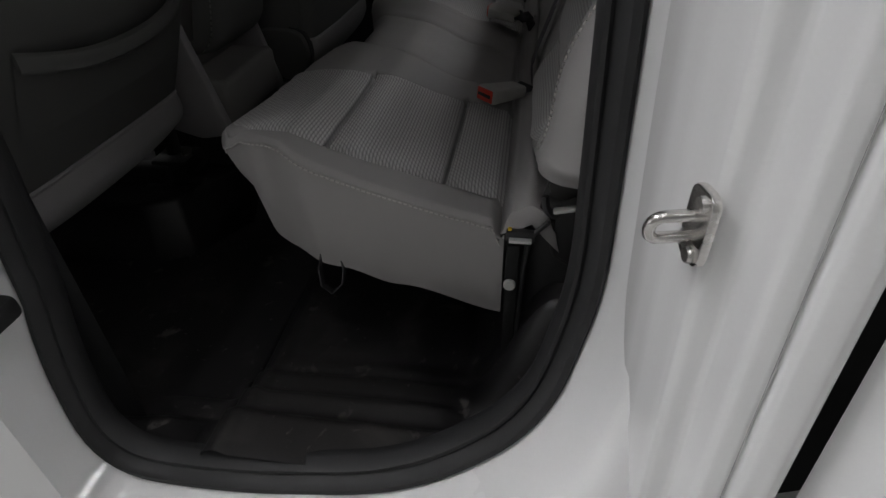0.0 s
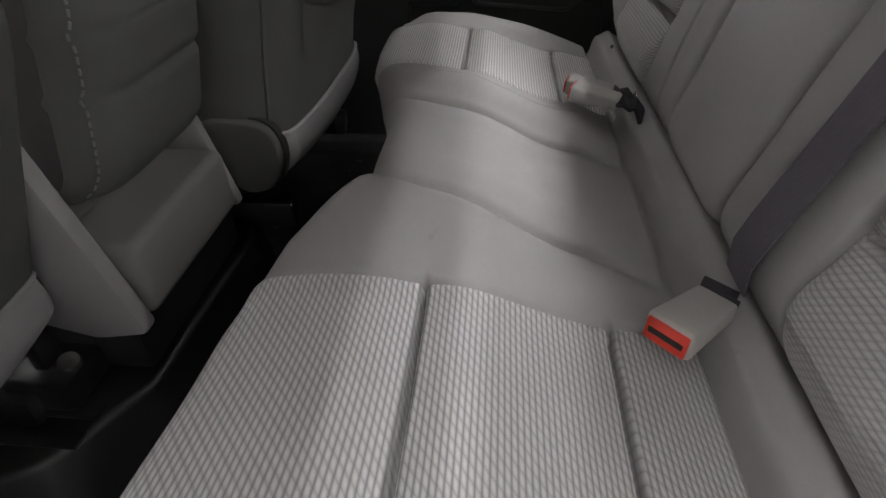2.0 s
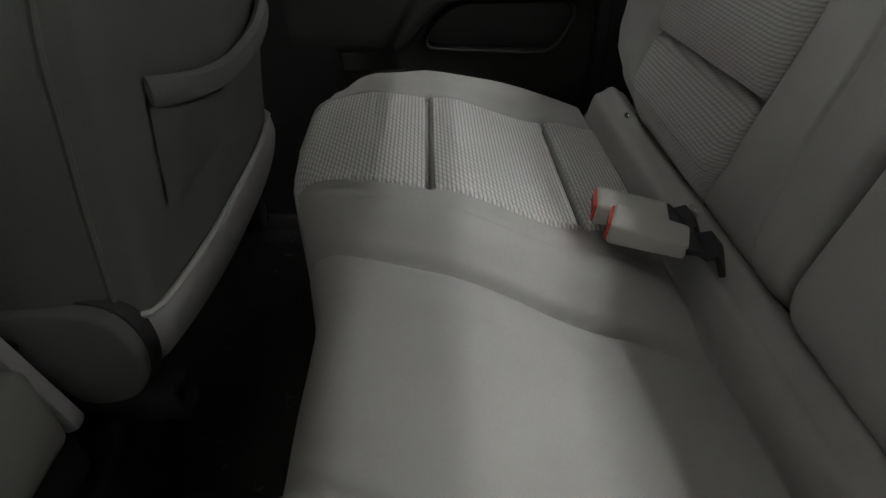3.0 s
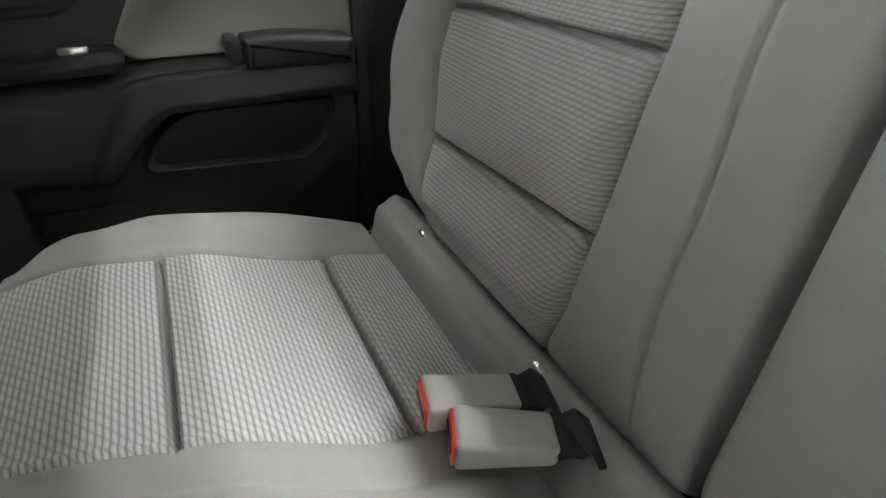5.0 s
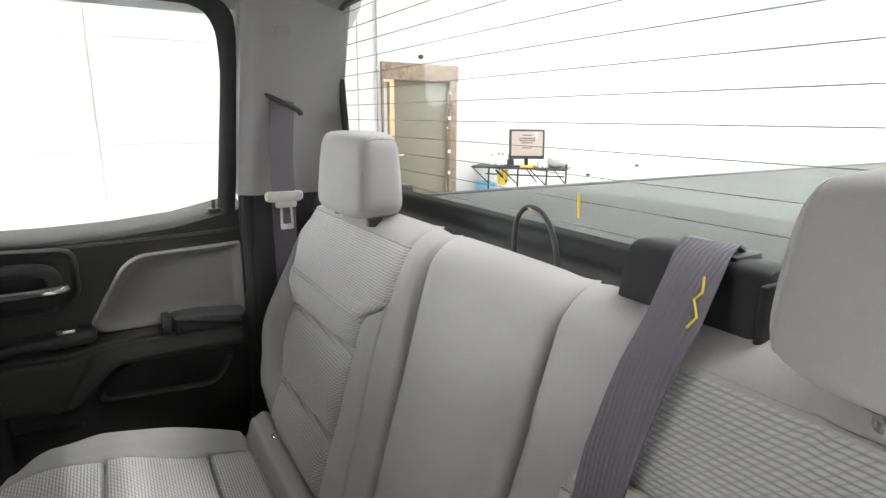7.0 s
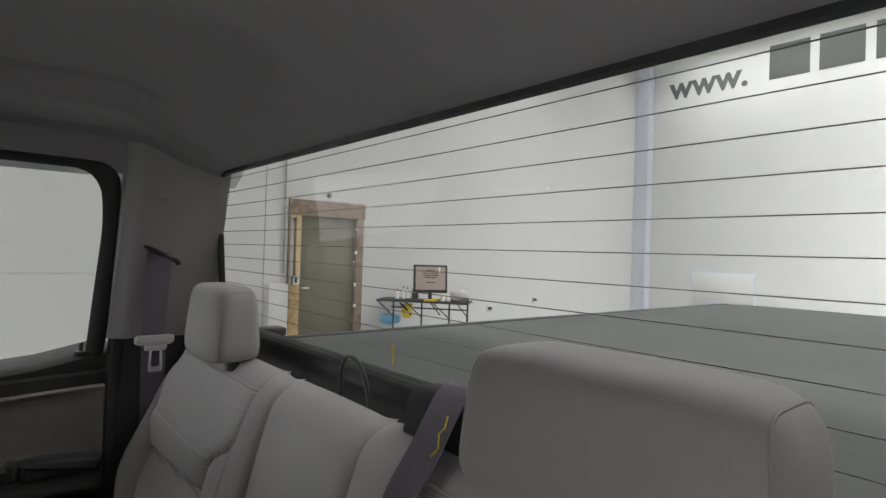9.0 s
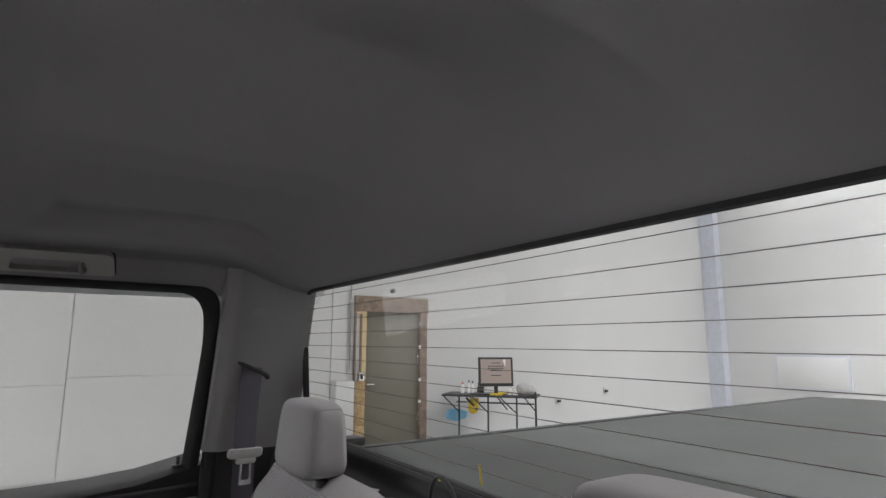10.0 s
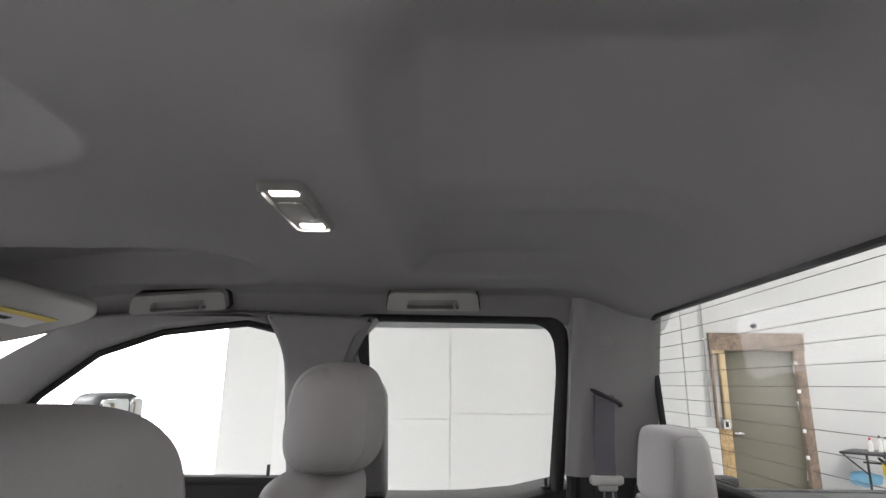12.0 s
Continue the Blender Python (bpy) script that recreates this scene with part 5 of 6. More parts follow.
# ---------------------------------------------------------------- front seats
def front_seat(s, label, x0, slope, top, hr):
    th = thing("front_seat", label, "car seat", group="front seats")
    c, hw = 0.410 * s, 0.244

    def front_plane(z):
        return x0 + (z - 0.85) * slope

    def back(u, v):
        y = c + hw * u
        z = v
        e = abs(u)
        x = front_plane(z) + 0.022 * (1 - e ** 2.5)
        x -= 0.030 * curve_at([(0.92, 0.0), (1.0, 1.0)], e) ** 2
        x -= dip(top - z, 0.06)
        w = 1.0 - 0.30 * curve_at([(1.10, 0.0), (top, 1.0)], z)
        x += 0.0025 * noise.noise(Vector((y * 8, z * 8, 5.0)))
        return (x, c + (y - c) * w, z)
    patch("back_panel", back, [-1, -0.985, -0.96, -0.93] + steps(-0.9, 0.9, 40) + [0.93, 0.96, 0.985, 1], steps(0.862, top, 60), M_VINYL, th)

    def front(u, v):
        a = back(u, v)
        return (a[0] - lerp(0.13, 0.045, curve_at([(1.1, 0.0), (top, 1.0)], v)) - 0.03 * (1 - abs(u) ** 3), a[1], v)
    patch("front_panel", front, steps(-1, 1, 24), steps(0.80, top, 24), M_PLAIN, th)
    patch("crown", lambda u, v: tuple(Vector(back(u, top)).lerp(Vector(front(u, top)), v) + Vector((0, 0, 0.02 * math.sin(v * math.pi)))), steps(-1, 1, 40), steps(0, 1, 10), M_PLAIN, th)
    for e in (-1, 1):
        patch("side", lambda u, v, e=e: tuple(Vector(back(e, v)).lerp(Vector(front(e, v)), u) + Vector((0, e * 0.016 * math.sin(u * math.pi), 0))), steps(0, 1, 12), steps(0.845, top, 30), M_VINYL, th)
        part("piping", tube([back(e * 0.985, z) for z in steps(0.862, top, 40)], 0.0035, 6), M_VINYL, th)

    # map pocket: a slack second layer with a rolled lip
    def pocket(u, v):
        a = back(u * 0.74, lerp(0.965, 1.082 - 0.028 * (1 - u * u), v))
        return (a[0] + 0.003 + 0.014 * v * (1 - u ** 4), a[1], a[2])
    patch("map_pocket", pocket, steps(-1, 1, 30), steps(0, 1, 14), M_VINYL, th)
    part("pocket_lip", loops([[tuple(Vector(pocket(u, 1.0)) + Vector((0.010 * math.cos(k * 0.785) * (1 - 0.75 * u ** 6), 0, -0.012 + 0.013 * math.sin(k * 0.785)))) for k in range(8)] for u in steps(-1, 1, 30)], True, True, True), M_VINYL, th)

    # lighter plastic skirt under the backrest
    def skirt(u, v):
        e = abs(u)
        x = front_plane(0.87) + 0.026 * (1 - e ** 2.5) - 0.040 * curve_at([(0.92, 0.0), (1.0, 1.0)], e) ** 2
        return (x + 0.006 + 0.010 * math.sin(v * 2.2) - 0.045 * v ** 3, c + hw * u, lerp(0.888 - 0.010 * u * u, 0.800, v))
    patch("lower_skirt", skirt, steps(-1, 1, 60), steps(0, 1, 14), M_GREY, th, "paler grey moulded skirt")
    part("skirt_lip", tube([skirt(u, 0.0) for u in steps(-1, 1, 40)], 0.004, 6), M_GREY, th)
    # recliner cover and seat base
    _rc = rounded([(x0 - 0.145, 0.885, 0.03), (x0 - 0.100, 0.915, 0.05), (x0 - 0.010, 0.905, 0.05), (x0 + 0.006, 0.850, 0.03), (x0 - 0.015, 0.795, 0.03), (x0 - 0.070, 0.785, 0.02)], 0.03, 5)
    part("recliner_cover", prism(_rc, "y", *sorted((c - s * (hw - 0.020), c - s * (hw + 0.022))), 0.006, 3), M_VINYL, th)
    part("cover_gap", prism([(x0 - 0.066 + (x - x0 + 0.066) * 1.045, 0.85 + (z - 0.85) * 1.05) for x, z in _rc], "y", *sorted((c - s * (hw - 0.020), c - s * (hw + 0.008)))), M_BLACK, th, "dark gap round the cover")
    part("recliner_screw", disc((x0 - 0.105, c - s * (hw + 0.021), 0.875), (0, -s, 0), 0.007, 0.003, 10), M_BLACK, th)
    part("seat_cushion", pillow(x0 - 0.37, c, 0.86, 0.27, 0.25, 0.085, 5, 12), M_PLAIN, th)
    for dy in (-0.19, 0.19):
        part("rail", box(x0 - 0.56, x0 - 0.02, c + dy - 0.02, c + dy + 0.02, 0.685, 0.735, 0.006), M_DARKSTEEL, th)
    part("shoulder", pillow(hr[0] - 0.035, hr[1] + 0.005 * s, hr[2] - hr[5] - 0.048, 0.075, 0.185, 0.055, 3.4, 16), M_PLAIN, th)
    headrest(th, *hr, M_PLAIN, 3.2, 0.15)
    return th


front_seat(-1, "grey cloth driver's seat with a slack map pocket behind", -0.335, 0.42, 1.345, (-0.122, -0.403, 1.440, 0.075, 0.135, 0.096, 0.12))
front_seat(1, "grey cloth front passenger seat with a slack map pocket behind", -0.165, 0.15, 1.345, (-0.092, 0.385, 1.490, 0.080, 0.130, 0.096, 0.10))

# middle seat of the front row: upright padded back over a hard shell and a box
cs = thing("centre_console_seat", "grey folding centre seat with hard shell sides and a boxed base", "centre seat")


def shell_side(y0, y1):
    pts = rounded([(-0.232, 0.782, 0.012), (-0.30, 0.77, 0.01), (-0.40, 0.80), (-0.42, 1.02), (-0.300, 1.04, 0.02)], 0.02)
    return prism(pts, "y", y0, y1, 0.005)


part("shell_side", shell_side(-0.166, -0.142), M_GREY, cs)
part("shell_side", shell_side(0.118, 0.136), M_GREY, cs)
part("base_box", box(-0.42, -0.234, -0.138, 0.114, 0.785, 0.884, 0.014, 3), M_BOX, cs, "dull grey boxed base")
def pad(u, v):
    y, z = lerp(-0.124, 0.116, u), lerp(0.925, 1.34, v)
    x = -0.238 + (z - 0.90) * 0.22
    e = abs(2 * u - 1)
    x -= 0.060 * e ** 8 + dip(z - 0.925, 0.05) + dip(1.34 - z, 0.03)
    x -= 0.006 * (gauss(z - 1.045, 0.006) + gauss(z - 1.105, 0.006))
    x += 0.002 * noise.noise(Vector((y * 9, z * 9, 2.0)))
    return (x, y, z)


patch("back_pad", pad, [0, 0.01, 0.025, 0.05] + steps(0.08, 0.92, 30) + [0.95, 0.975, 0.99, 1], steps(0, 1, 90), M_VINYL, cs)
_bm = bmesh.new()
for _i in range(40):
    _a, _b = Vector(pad(0.045, _i / 40)), Vector(pad(0.045, (_i + 0.6) / 40))
    add_box(_bm, -(_b - _a).length / 2, (_b - _a).length / 2, -0.001, 0.001, -0.001, 0.001, m=Matrix.Translation((_a + _b) / 2 + Vector((0.001, -0.001, 0))) @ (_b - _a).to_track_quat("X", "Z").to_matrix().to_4x4())
part("stitching", _bm, M_BOX, cs)
part("back_core", box(-0.42, -0.33, -0.120, 0.112, 0.86, 1.32, 0.02), M_GREY, cs)
part("foot", box(-0.44, -0.26, -0.15, 0.14, 0.70, 0.785, 0.01), M_BLACK, cs)
# bolted seat feet
for _y, _lab in ((-0.178, "black seat anchor bracket with a bright bolt"), (0.205, "black seat anchor bracket with a bright bolt")):
    _ft = thing("seat_anchor", _lab, "seat anchor")
    part("bracket", box(-0.40, -0.318, _y - 0.045, _y + 0.035, 0.70, 0.745, 0.01), M_DARKSTEEL, _ft)
    part("bolt", disc((-0.336, _y - 0.005, 0.742), (0.35, -0.25, 1), 0.014, 0.012, 12), M_STEEL, _ft)
    part("upper_bolt", disc((-0.352, _y - 0.004, 0.806), (0.6, -0.6, 0.5), 0.010, 0.012, 12), M_CHAR, _ft)
    part("strap", box(-0.372, -0.354, _y - 0.018, _y + 0.012, 0.74, 0.82, 0.004), M_DARKSTEEL, _ft)

# ---------------------------------------------------------------- belts and buckles
def buckle(x, y, z, ry, rz, size=0.86, group="belt buckles"):
    """Grey belt buckle lying on the cushion; its red button faces forward."""
    th = thing("belt_buckle", "grey plastic belt buckle with a red button, lying on the cushion", "belt buckle", group=group)
    m = pose(x, y, z, 0, ry, rz) @ Matrix.Diagonal((size, size, size, 1))

    def wedge(v):
        t = (v.x + 0.05) / 0.10
        v.y *= lerp(1.0, 0.86, t)
        v.z *= lerp(1.0, 0.72, t)
        return v
    bm = bmesh.new()
    add_box(bm, -0.05, 0.05, -0.028, 0.028, -0.017, 0.017, 0.006, 3)
    for v in bm.verts:
        v.co = m @ wedge(v.co.copy())
    part("case", bm, M_LIGHTGREY, th)
    bm = bmesh.new()
    add_box(bm, -0.0535, -0.049, -0.024, 0.024, -0.0135, 0.0135, 0.002, 2, m)
    part("button", bm, M_RED, th, "red release button")
    bm = bmesh.new()
    add_box(bm, -0.0545, -0.0515, -0.020, 0.020, -0.004, 0.0035, 0.001, 1, m)
    part("slot", bm, M_BLACK, th)
    part("strap", ribbon([m @ Vector(p) for p in ((0.045, 0, 0), (0.058, 0.002, 0.004), (0.070, 0.006, -0.004), (0.082, 0.010, 0.001), (0.096, 0.012, -0.014), (0.108, 0.012, -0.036))], 0.034, tuple(m.to_3x3() @ Vector((0, 1, 0))), 0.005), M_STRAP, th)
    return th


buckle(0.324, -0.248, 0.926, 6, 44, 0.76)
buckle(0.301, 0.195, 0.940, 6, -22, 0.68)
buckle(0.298, 0.237, 0.936, 6, -14, 0.68)

# middle belt: out of the box behind the bench, over the backrest and down to the seat
mb = thing("seat_belt", "dark grey middle seat belt hanging over the backrest", "seat belt", group="seat belts")
_path = [(0.592, -0.200, 1.385), (0.576, -0.203, 1.402), (0.562, -0.206, 1.405), (0.548, -0.209, 1.399), (0.530, -0.214, 1.381), (0.508, -0.218, 1.354), (0.489, -0.219, 1.331), (0.480, -0.218, 1.316), (0.472, -0.216, 1.296), (0.457, -0.212, 1.25)]
_path += [(back_plane(z) - 0.020 + 0.016 * curve_at([(0.92, 1.0), (0.97, 0.0)], z), lerp(-0.210, -0.200, (1.22 - z) / 0.30), z) for z in steps(1.22, 0.93, 10)]
part("webbing", ribbon(_path, 0.044, (0, 1, 0)), M_BELT, mb)
part("stitch_mark", tube([(0.5315, -0.224, 1.385), (0.5235, -0.229, 1.3755), (0.5190, -0.226, 1.3700), (0.5110, -0.235, 1.3605), (0.5050, -0.232, 1.3530)], 0.0010, 6), M_YELLOW, mb, "yellow stitching")
_g = rounded([(-0.183, 1.228), (-0.258, 1.238), (-0.262, 1.196), (-0.186, 1.188)], 0.016, 5)
part("belt_loop", tube([(back_plane(z) - 0.016 - 0.006 * (1 if z < 1.215 else 0), y, z) for y, z in _g + _g[:1]], 0.0055, 8), M_LIGHTGREY, mb, "pale grey plastic belt loop on the backrest")
gb = thing("belt_guide_box", "black plastic belt guide box behind the bench", "belt guide")
part("box", prism(rounded([(0.530, 1.30), (0.61, 1.30), (0.606, 1.392, 0.02), (0.548, 1.398, 0.02)], 0.006), "y", -0.262, -0.136, 0.006), M_DULL, gb)
part("mouth", box(0.556, 0.592, -0.232, -0.178, 1.388, 1.3985, 0.003), M_RUBBER, gb, "dark belt slot lip")
part("end_cap", box(0.536, 0.604, -0.268, -0.2615, 1.302, 1.388, 0.003), M_DULL, gb)

# passenger side belt on the corner pillar
pb = thing("seat_belt", "dark seat belt hanging from a slot in the rear pillar trim", "seat belt", group="seat belts")
_px = 0.476
part("webbing", ribbon([(_px + 0.002, 0.712, 1.536), (_px, 0.690, 1.526), (_px - 0.002, 0.686, 1.50), (_px - 0.006, 0.690, 1.42), (_px - 0.006, 0.693, 1.345), (_px - 0.004, 0.70, 1.24), (_px, 0.71, 1.05)], 0.048, (1, 0, 0)), M_BELT, pb)
part("slot", tube([(0.424, 0.698, 1.572), (0.430, 0.697, 1.556), (0.446, 0.694, 1.540), (0.480, 0.690, 1.524), (0.512, 0.688, 1.510), (0.514, 0.690, 1.502)], 0.0058, 8, smooth=2), M_BLACK, pb, "curved black belt slot")
part("belt_guide", loops([[(_px - 0.006 + 0.040 * a * k, 0.690 + 0.010 * b * k - 0.004, 1.338 + h) for a, b in ((1, 0), (0.9, 0.8), (0.3, 1), (-0.3, 1), (-0.9, 0.8), (-1, 0), (-0.9, -0.8), (-0.3, -1), (0.3, -1), (0.9, -0.8))] for h, k in ((-0.010, 0.80), (-0.006, 0.97), (0.004, 1.0), (0.010, 0.90))], True, True, True), M_LIGHTGREY, pb, "pale grey belt guide")
part("tongue", loops([[(_px - 0.004 + a, 0.682, 1.300 + b) for a, b in rounded([(-0.014 * k, -0.030 * k), (0.014 * k, -0.030 * k), (0.012 * k, 0.028 * k), (-0.012 * k, 0.028 * k)], 0.005, 3)] for k in (1.0, 0.62)]), M_CHROME, pb, "bright steel belt tongue")
part("tongue_body", box(_px - 0.026, _px + 0.018, 0.678, 0.690, 1.315, 1.332, 0.005), M_LIGHTGREY, pb)

# child-seat anchor wires in the bench's crease
for _x, _y, _l in ((0.378, 0.494, 0.022), (0.378, 0.258, 0.030), (0.398, -0.258, 0.030), (0.402, -0.50, 0.034)):
    _an = thing("anchor_wire", "bright steel child-seat anchor wire in the seat crease", "anchor wire", group="child-seat anchors")
    part("wire", tube([(_x + 0.016, _y - _l / 2, 0.912), (_x - 0.004, _y - _l / 2 + 0.003, 0.918), (_x - 0.006, _y, 0.919), (_x - 0.004, _y + _l / 2 - 0.003, 0.918), (_x + 0.016, _y + _l / 2, 0.912)], 0.0032, 8, smooth=1), M_STEEL, _an)

# loop of black cord behind the bench
lp = thing("tether_loop", "black tether loop standing up behind the bench", "tether loop")
part("cord", tube([(0.560, -0.040, 1.330), (0.556, -0.036, 1.375), (0.554, -0.021, 1.399), (0.553, 0.0, 1.407), (0.554, 0.020, 1.399), (0.556, 0.033, 1.375), (0.560, 0.035, 1.330)], 0.0031, 10, smooth=2), M_BLACK, lp)
part("tag", tube([(0.553, 0.000, 1.4035), (0.553, 0.004, 1.4030)], 0.0026, 8), M_YELLOW, lp, "small yellow tag")

# ---------------------------------------------------------------- headliner fittings
dl = thing("dome_lamp", "lit dome lamp with two bright lenses in a grey bezel", "dome lamp")
_lz = liner_z(-0.088, 0.0)
_o = rounded([(-0.114, -0.092), (-0.060, -0.092), (-0.060, 0.092), (-0.114, 0.092)], 0.014, 6)
_cxl = -0.087
part("bezel", loops([[(_cxl + (x - _cxl) * k, y * k2, _lz + h) for x, y in _o] for k, k2, h in ((1.08, 1.03, 0.004), (1.05, 1.02, -0.006), (0.98, 0.985, -0.010), (0.90, 0.95, -0.010), (0.86, 0.935, -0.006))], True, False, True), M_BOX, dl)
for _y in (-0.070, 0.070):
    part("lens", prism(rounded([(-0.103, _y - 0.010), (-0.071, _y - 0.010), (-0.071, _y + 0.010), (-0.103, _y + 0.010)], 0.005), "z", _lz - 0.0068, _lz - 0.004, 0.0004), M_LENS, dl, "glowing lamp lens")
part("switch", prism(rounded([(-0.108, -0.035), (-0.072, -0.035), (-0.072, 0.035), (-0.108, 0.035)], 0.006), "z", _lz - 0.0078, _lz - 0.004, 0.001), M_BOX, dl)


def grab_handle(x0, x1, label, fall=0.0):
    th = thing("grab_handle", label, "grab handle", group="grab handles")
    y, z = 0.640, 1.748
    h, d = 0.046, 0.026
    rings = []
    n = 24
    prof = [(x0, 0.0), (x0 + 0.012, -0.030), (x0 + 0.030, -0.034), (x1 - 0.030, -0.034), (x1 - 0.012, -0.030), (x1, 0.0)]
    out = rounded([(x0, -h / 2, 0.008), (x1, -h / 2, 0.008), (x1 - 0.006, h / 2, 0.016), (x0 + 0.006, h / 2, 0.016)], 0.01, 5)
    inn = rounded([(x0 + 0.048, -h / 2 + 0.006, 0.005), (x1 - 0.048, -h / 2 + 0.006, 0.005), (x1 - 0.052, h / 2 - 0.018, 0.008), (x0 + 0.052, h / 2 - 0.018, 0.008)], 0.006, 5)

    def put(p, dep):
        return (p[0], y - dep * 0.85 - p[1] * 0.25, z - fall * (x1 - p[0]) + p[1] * 0.95 - dep * 0.45)
    bm = loops([[put(p, -0.012) for p in out], [put(p, d * 0.7) for p in out], [put((lerp(x0, p[0], 1), p[1] * 0.93), d) for p in out], [put(p, d) for p in inn], [put(p, d * 0.8) for p in inn], [put(p, 0.0) for p in inn]], True)
    part("grip", bm, M_LIGHTGREY, th)
    cx = (x0 + x1) / 2
    # shadow line round the handle, put in as a slightly larger dull black ring
    part("gap", loops([[put((cx + (p[0] - cx) * k, p[1] * q), dep) for p in out] for k, q, dep in ((1.03, 1.14, -0.012), (1.03, 1.14, 0.006), (1.0, 1.0, 0.005))], True), M_DULL, th, "dull black ring as the shadow line round the handle")
    bm = bmesh.new()
    bm.faces.new([bm.verts.new(put(p, 0.001)) for p in inn])
    part("recess", bm, M_GREY, th)
    part("coat_hook", tube([put((x1 - 0.060, 0.004), d), put((x1 - 0.060, -0.012), d + 0.006), put((x1 - 0.056, -0.018), d + 0.002)], 0.004, 6), M_GREY, th)
    return th


grab_handle(-0.042, 0.178, "grey moulded grab handle above the rear passenger window")
grab_handle(-0.650, -0.420, "grey moulded grab handle above the front passenger window", 0.07)
sv = thing("sun_visor", "grey cloth sun visor folded against the headliner", "sun visor")
_m = Matrix.Translation((-0.785, 0.375, 1.672)) @ Matrix.Rotation(radians(-14), 4, "Y") @ Matrix.Rotation(radians(-3), 4, "X")
_o = rounded([(-0.13, -0.20), (0.13, -0.20), (0.16, 0.10, 0.05), (0.10, 0.17, 0.05), (-0.13, 0.18)], 0.04, 6)
_bm = prism(_o, "z", -0.010, 0.010, 0.007, 3)
bmesh.ops.transform(_bm, matrix=_m, verts=_bm.verts[:])
part("board", _bm, M_LIGHTGREY, sv)
for _n, _a, _mt in (("label", (0.0, 0.07, -0.10, 0.10, -0.0125, -0.0105), M_PAPER), ("label_band", (0.052, 0.072, -0.10, 0.10, -0.0140, -0.0128), M_YELLOW), ("label_text", (0.022, 0.036, -0.06, 0.02, -0.0136, -0.0128), M_TRIMSEAM)):
    _bm = box(*_a)
    bmesh.ops.transform(_bm, matrix=_m, verts=_bm.verts[:])
    part(_n, _bm, _mt, sv, smooth=False)

# ---------------------------------------------------------------- desk in the warehouse
dk = thing("work_table", "black folding work table with angled legs against the wall", "table")
A, B = Vector((5.16, 7.02, 0)), Vector((6.12, 5.86, 0))
_dir = (B - A).normalized()
_ang = math.degrees(math.atan2(_dir.y, _dir.x))
_L = (B - A).length
MD = Matrix.Translation(A) @ pose(0, 0, 0, 0, 0, _ang)


def on_desk(name, bm, mat, parent, label="", smooth=True):
    bmesh.ops.transform(bm, matrix=MD, verts=bm.verts[:])
    return part(name, bm, mat, parent, label, smooth)


on_desk("tabletop", box(0, _L, 0.0, 0.55, 0.735, 0.765, 0.006), M_BLACK, dk)
for _x in (0.28, 0.75, 1.2):
    on_desk("leg", tube([(_x, 0.05, 0.735), (_x, 0.05, 0.0)], 0.014, 8), M_BLACK, dk)
    on_desk("brace", tube([(_x - 0.26, 0.04, 0.735), (_x, 0.05, 0.50)], 0.010, 8), M_BLACK, dk)
    on_desk("brace", tube([(_x + 0.02, 0.50, 0.735), (_x + 0.22, 0.50, 0.50)], 0.010, 8), M_BLACK, dk)
on_desk("rear_rail", tube([(0.1, 0.53, 0.60), (_L - 0.1, 0.53, 0.60)], 0.012, 8), M_BLACK, dk)
on_desk("end_post", tube([(_L - 0.01, 0.03, 0.0), (_L - 0.01, 0.03, 0.84)], 0.016, 8), M_BLACK, dk)
mo = thing("monitor", "black computer monitor with a lit screen on the table", "monitor")
_T = Matrix.Translation((0.86, 0.26, 0)) @ pose(0, 0, 0, -7, 0, 22)


def on_mon(name, bm, mat, label="", smooth=True):
    bmesh.ops.transform(bm, matrix=_T, verts=bm.verts[:])
    return on_desk(name, bm, mat, mo, label, smooth)


on_mon("case", box(-0.285, 0.285, -0.012, 0.03, 0.885, 1.350, 0.008), M_BLACK)
on_mon("screen", box(-0.250, 0.250, -0.0145, -0.0125, 0.935, 1.318), M_SCREEN, "lit pinkish-brown screen", False)
for _z, _w in ((1.25, 0.09), (1.20, 0.16), (1.165, 0.16), (1.13, 0.12), (1.05, 0.10)):
    on_mon("text_bar", box(-_w * 0.8, _w * 0.8, -0.0160, -0.0150, _z, _z + 0.014), M_CHAR, "", False)
on_mon("stand", box(-0.03, 0.03, 0.02, 0.05, 0.765, 1.0, 0.005), M_BLACK)
on_mon("foot", box(-0.12, 0.12, -0.07, 0.12, 0.765, 0.780, 0.005), M_BLACK)


def desk_item(name, label, category, pieces, x, y, z=0.765, turn=0):
    th = thing(name, label, category)
    m = Matrix.Translation((x, y, z)) @ pose(0, 0, 0, 0, 0, turn)
    for pn, bm, mat in pieces:
        bmesh.ops.transform(bm, matrix=m, verts=bm.verts[:])
        on_desk(pn, bm, mat, th)
    return th


def bottle(r, h, cap):
    def ring(rr, z):
        return [(rr * math.cos(k * math.tau / 12), rr * math.sin(k * math.tau / 12), z) for k in range(12)]
    return [("bottle", loops([ring(r, 0), ring(r, h * 0.62), ring(r * 0.45, h * 0.78), ring(r * 0.4, h * 0.84)], True, True, True), M_PAPER), ("cap", loops([ring(r * 0.5, h * 0.84), ring(r * 0.5, h)], True, True, True), cap)]


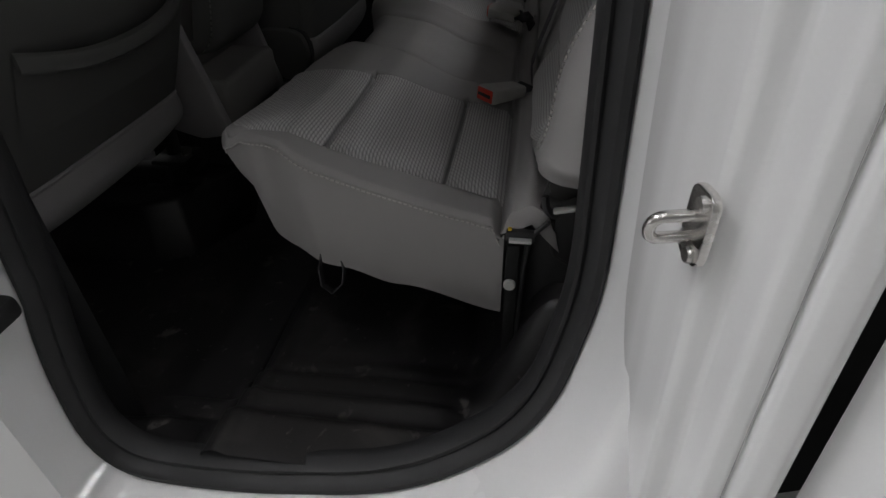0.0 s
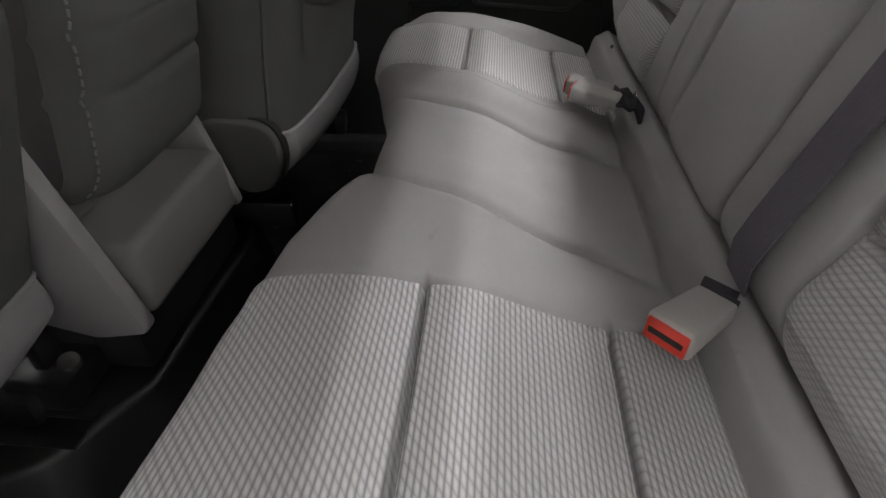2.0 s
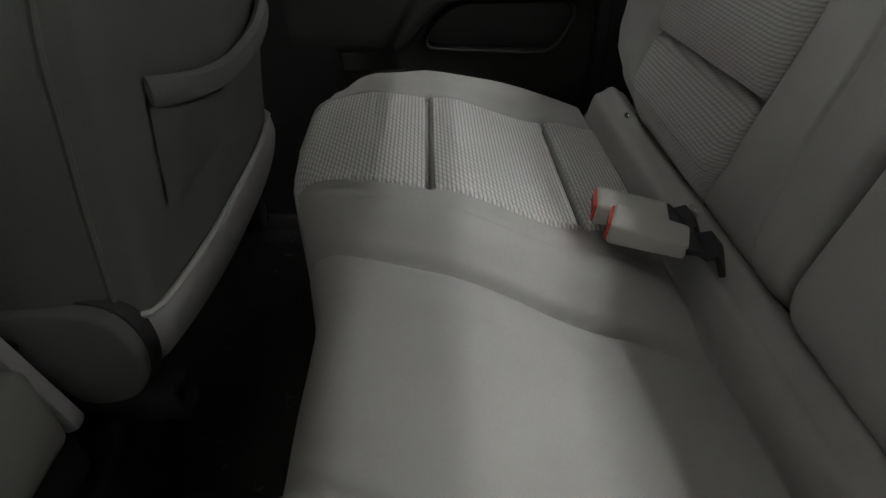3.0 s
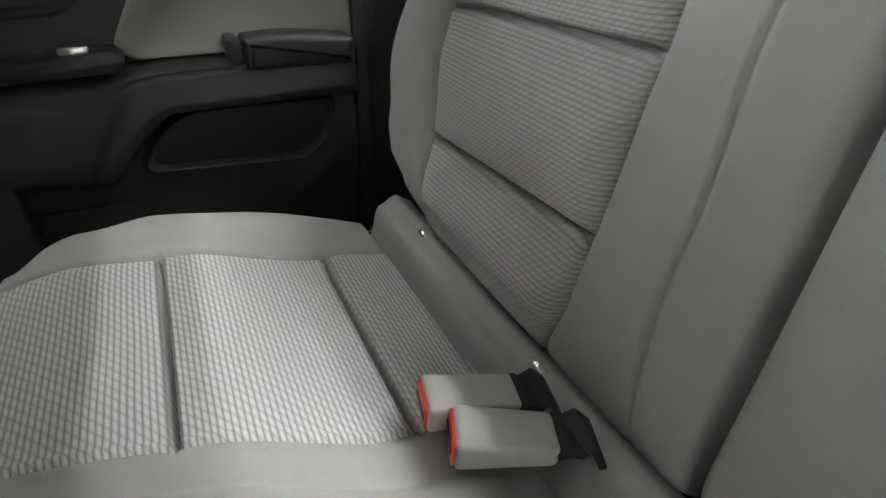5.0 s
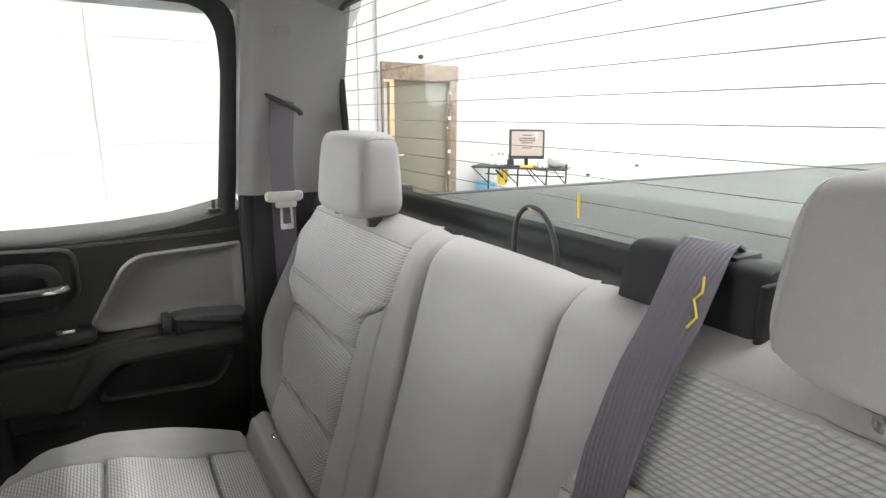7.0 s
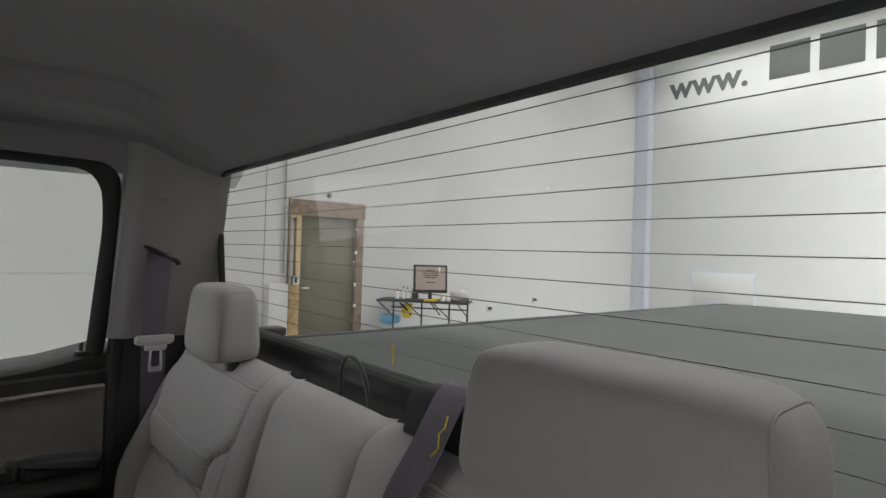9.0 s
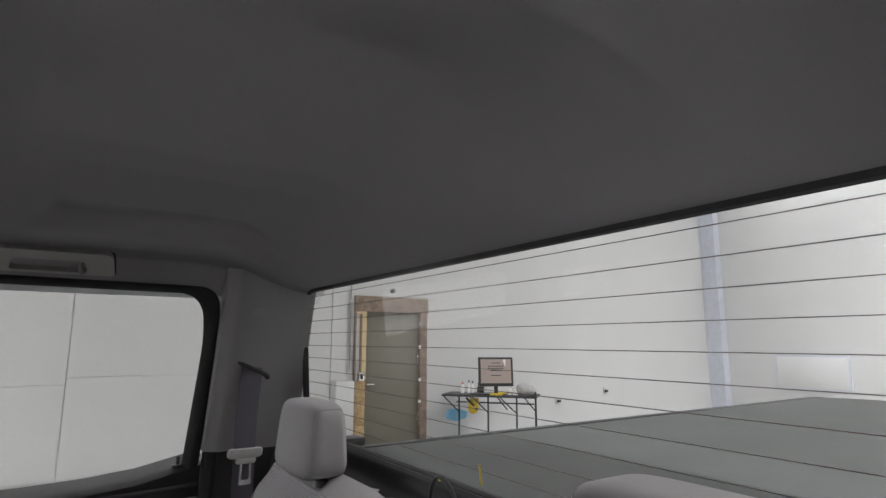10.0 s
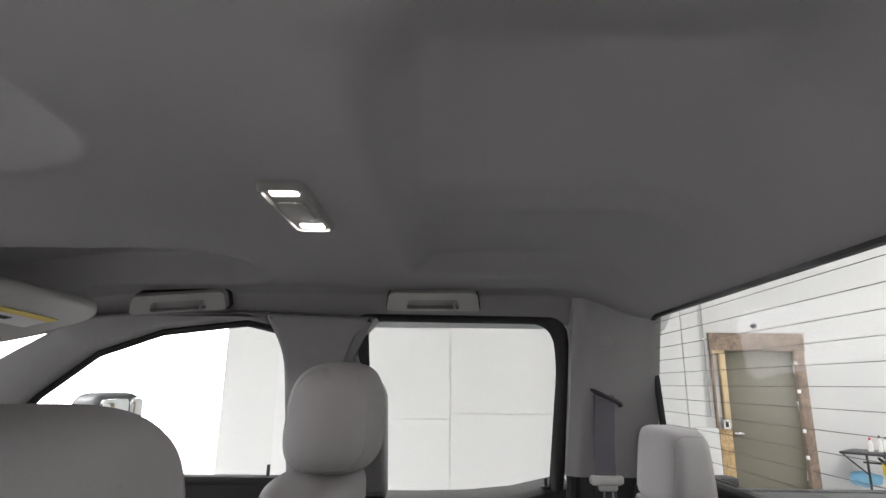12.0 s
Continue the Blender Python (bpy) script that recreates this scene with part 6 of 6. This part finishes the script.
desk_item("spray_bottle", "white spray bottle with a red cap on the table", "bottle", bottle(0.03, 0.17, M_RED), 0.27, 0.30)
desk_item("bottle", "small white bottle with a black cap", "bottle", bottle(0.025, 0.20, M_BLACK), 0.36, 0.36)
desk_item("bottle", "small white bottle with a black cap", "bottle", bottle(0.025, 0.19, M_BLACK), 0.43, 0.34)
desk_item("tool_caddy", "black desk caddy full of tools", "caddy", [("cup", box(-0.05, 0.05, -0.05, 0.05, 0, 0.11, 0.008), M_BLACK), ("tool", tube([(0.01, 0, 0.1), (0.02, 0, 0.2)], 0.012), M_BLACK), ("tool", tube([(-0.03, 0, 0.1), (-0.04, 0, 0.18)], 0.010), M_BLACK)], 0.58, 0.28)
desk_item("keyboard", "black keyboard lying on the table", "keyboard", [("body", box(-0.22, 0.22, -0.07, 0.07, 0, 0.022, 0.006), M_BLACK)], 0.68, 0.10)
desk_item("tape_roll", "yellow tape and cloths on the table", "tape", [("roll", box(-0.10, 0.10, -0.04, 0.05, 0, 0.03, 0.012), M_YELLOW), ("cloth", box(0.03, 0.15, -0.02, 0.06, 0.028, 0.05, 0.01), M_YELLOW)], 0.88, 0.06)
desk_item("paper_cup", "white paper cups and a mug beside the monitor", "cup", [("cup", loops([[(r * math.cos(k * 0.524), r * math.sin(k * 0.524), z) for k in range(12)] for r, z in ((0.035, 0), (0.045, 0.10), (0.040, 0.10), (0.032, 0.02))], True, True, True), M_PAPER), ("mug", disc((0.09, 0.02, 0), (0, 0, 1), 0.04, 0.09), M_PAPER)], 1.06, 0.20)
desk_item("plastic_bag", "crumpled clear plastic bag on the table's end", "bag", [("bag", pillow(0, 0, 0.095, 0.15, 0.10, 0.095, 2.4, 8, lambda q: q * (1 + 0.18 * noise.noise(q * 22))), M_LIGHTGREY)], 1.32, 0.25)
desk_item("shelf_paper", "white paper sheet pinned above the monitor", "paper", [("sheet", box(-0.10, 0.10, 0, 0.004, 0, 0.10), M_PAPER)], 0.86, 0.44, 1.20)
_bg1 = thing("blue_bag", "pale blue plastic bag hanging under the table", "bag")
on_desk("bag", pillow(0.16, 0.30, 0.42, 0.17, 0.10, 0.09, 2.4, 8, lambda q: q * (1 + 0.3 * noise.noise(q * 14))), M_BLUE, _bg1)
_bg2 = thing("yellow_tool_bag", "yellow and black tool bag hanging under the table", "bag")
on_desk("bag", pillow(0.47, 0.25, 0.58, 0.09, 0.08, 0.12, 2.6, 8, lambda q: q * (1 + 0.25 * noise.noise(q * 18))), M_YELLOW, _bg2)
on_desk("strap", tube([(0.36, 0.2, 0.70), (0.45, 0.18, 0.62), (0.54, 0.2, 0.52)], 0.02, 6), M_BLACK, _bg2)
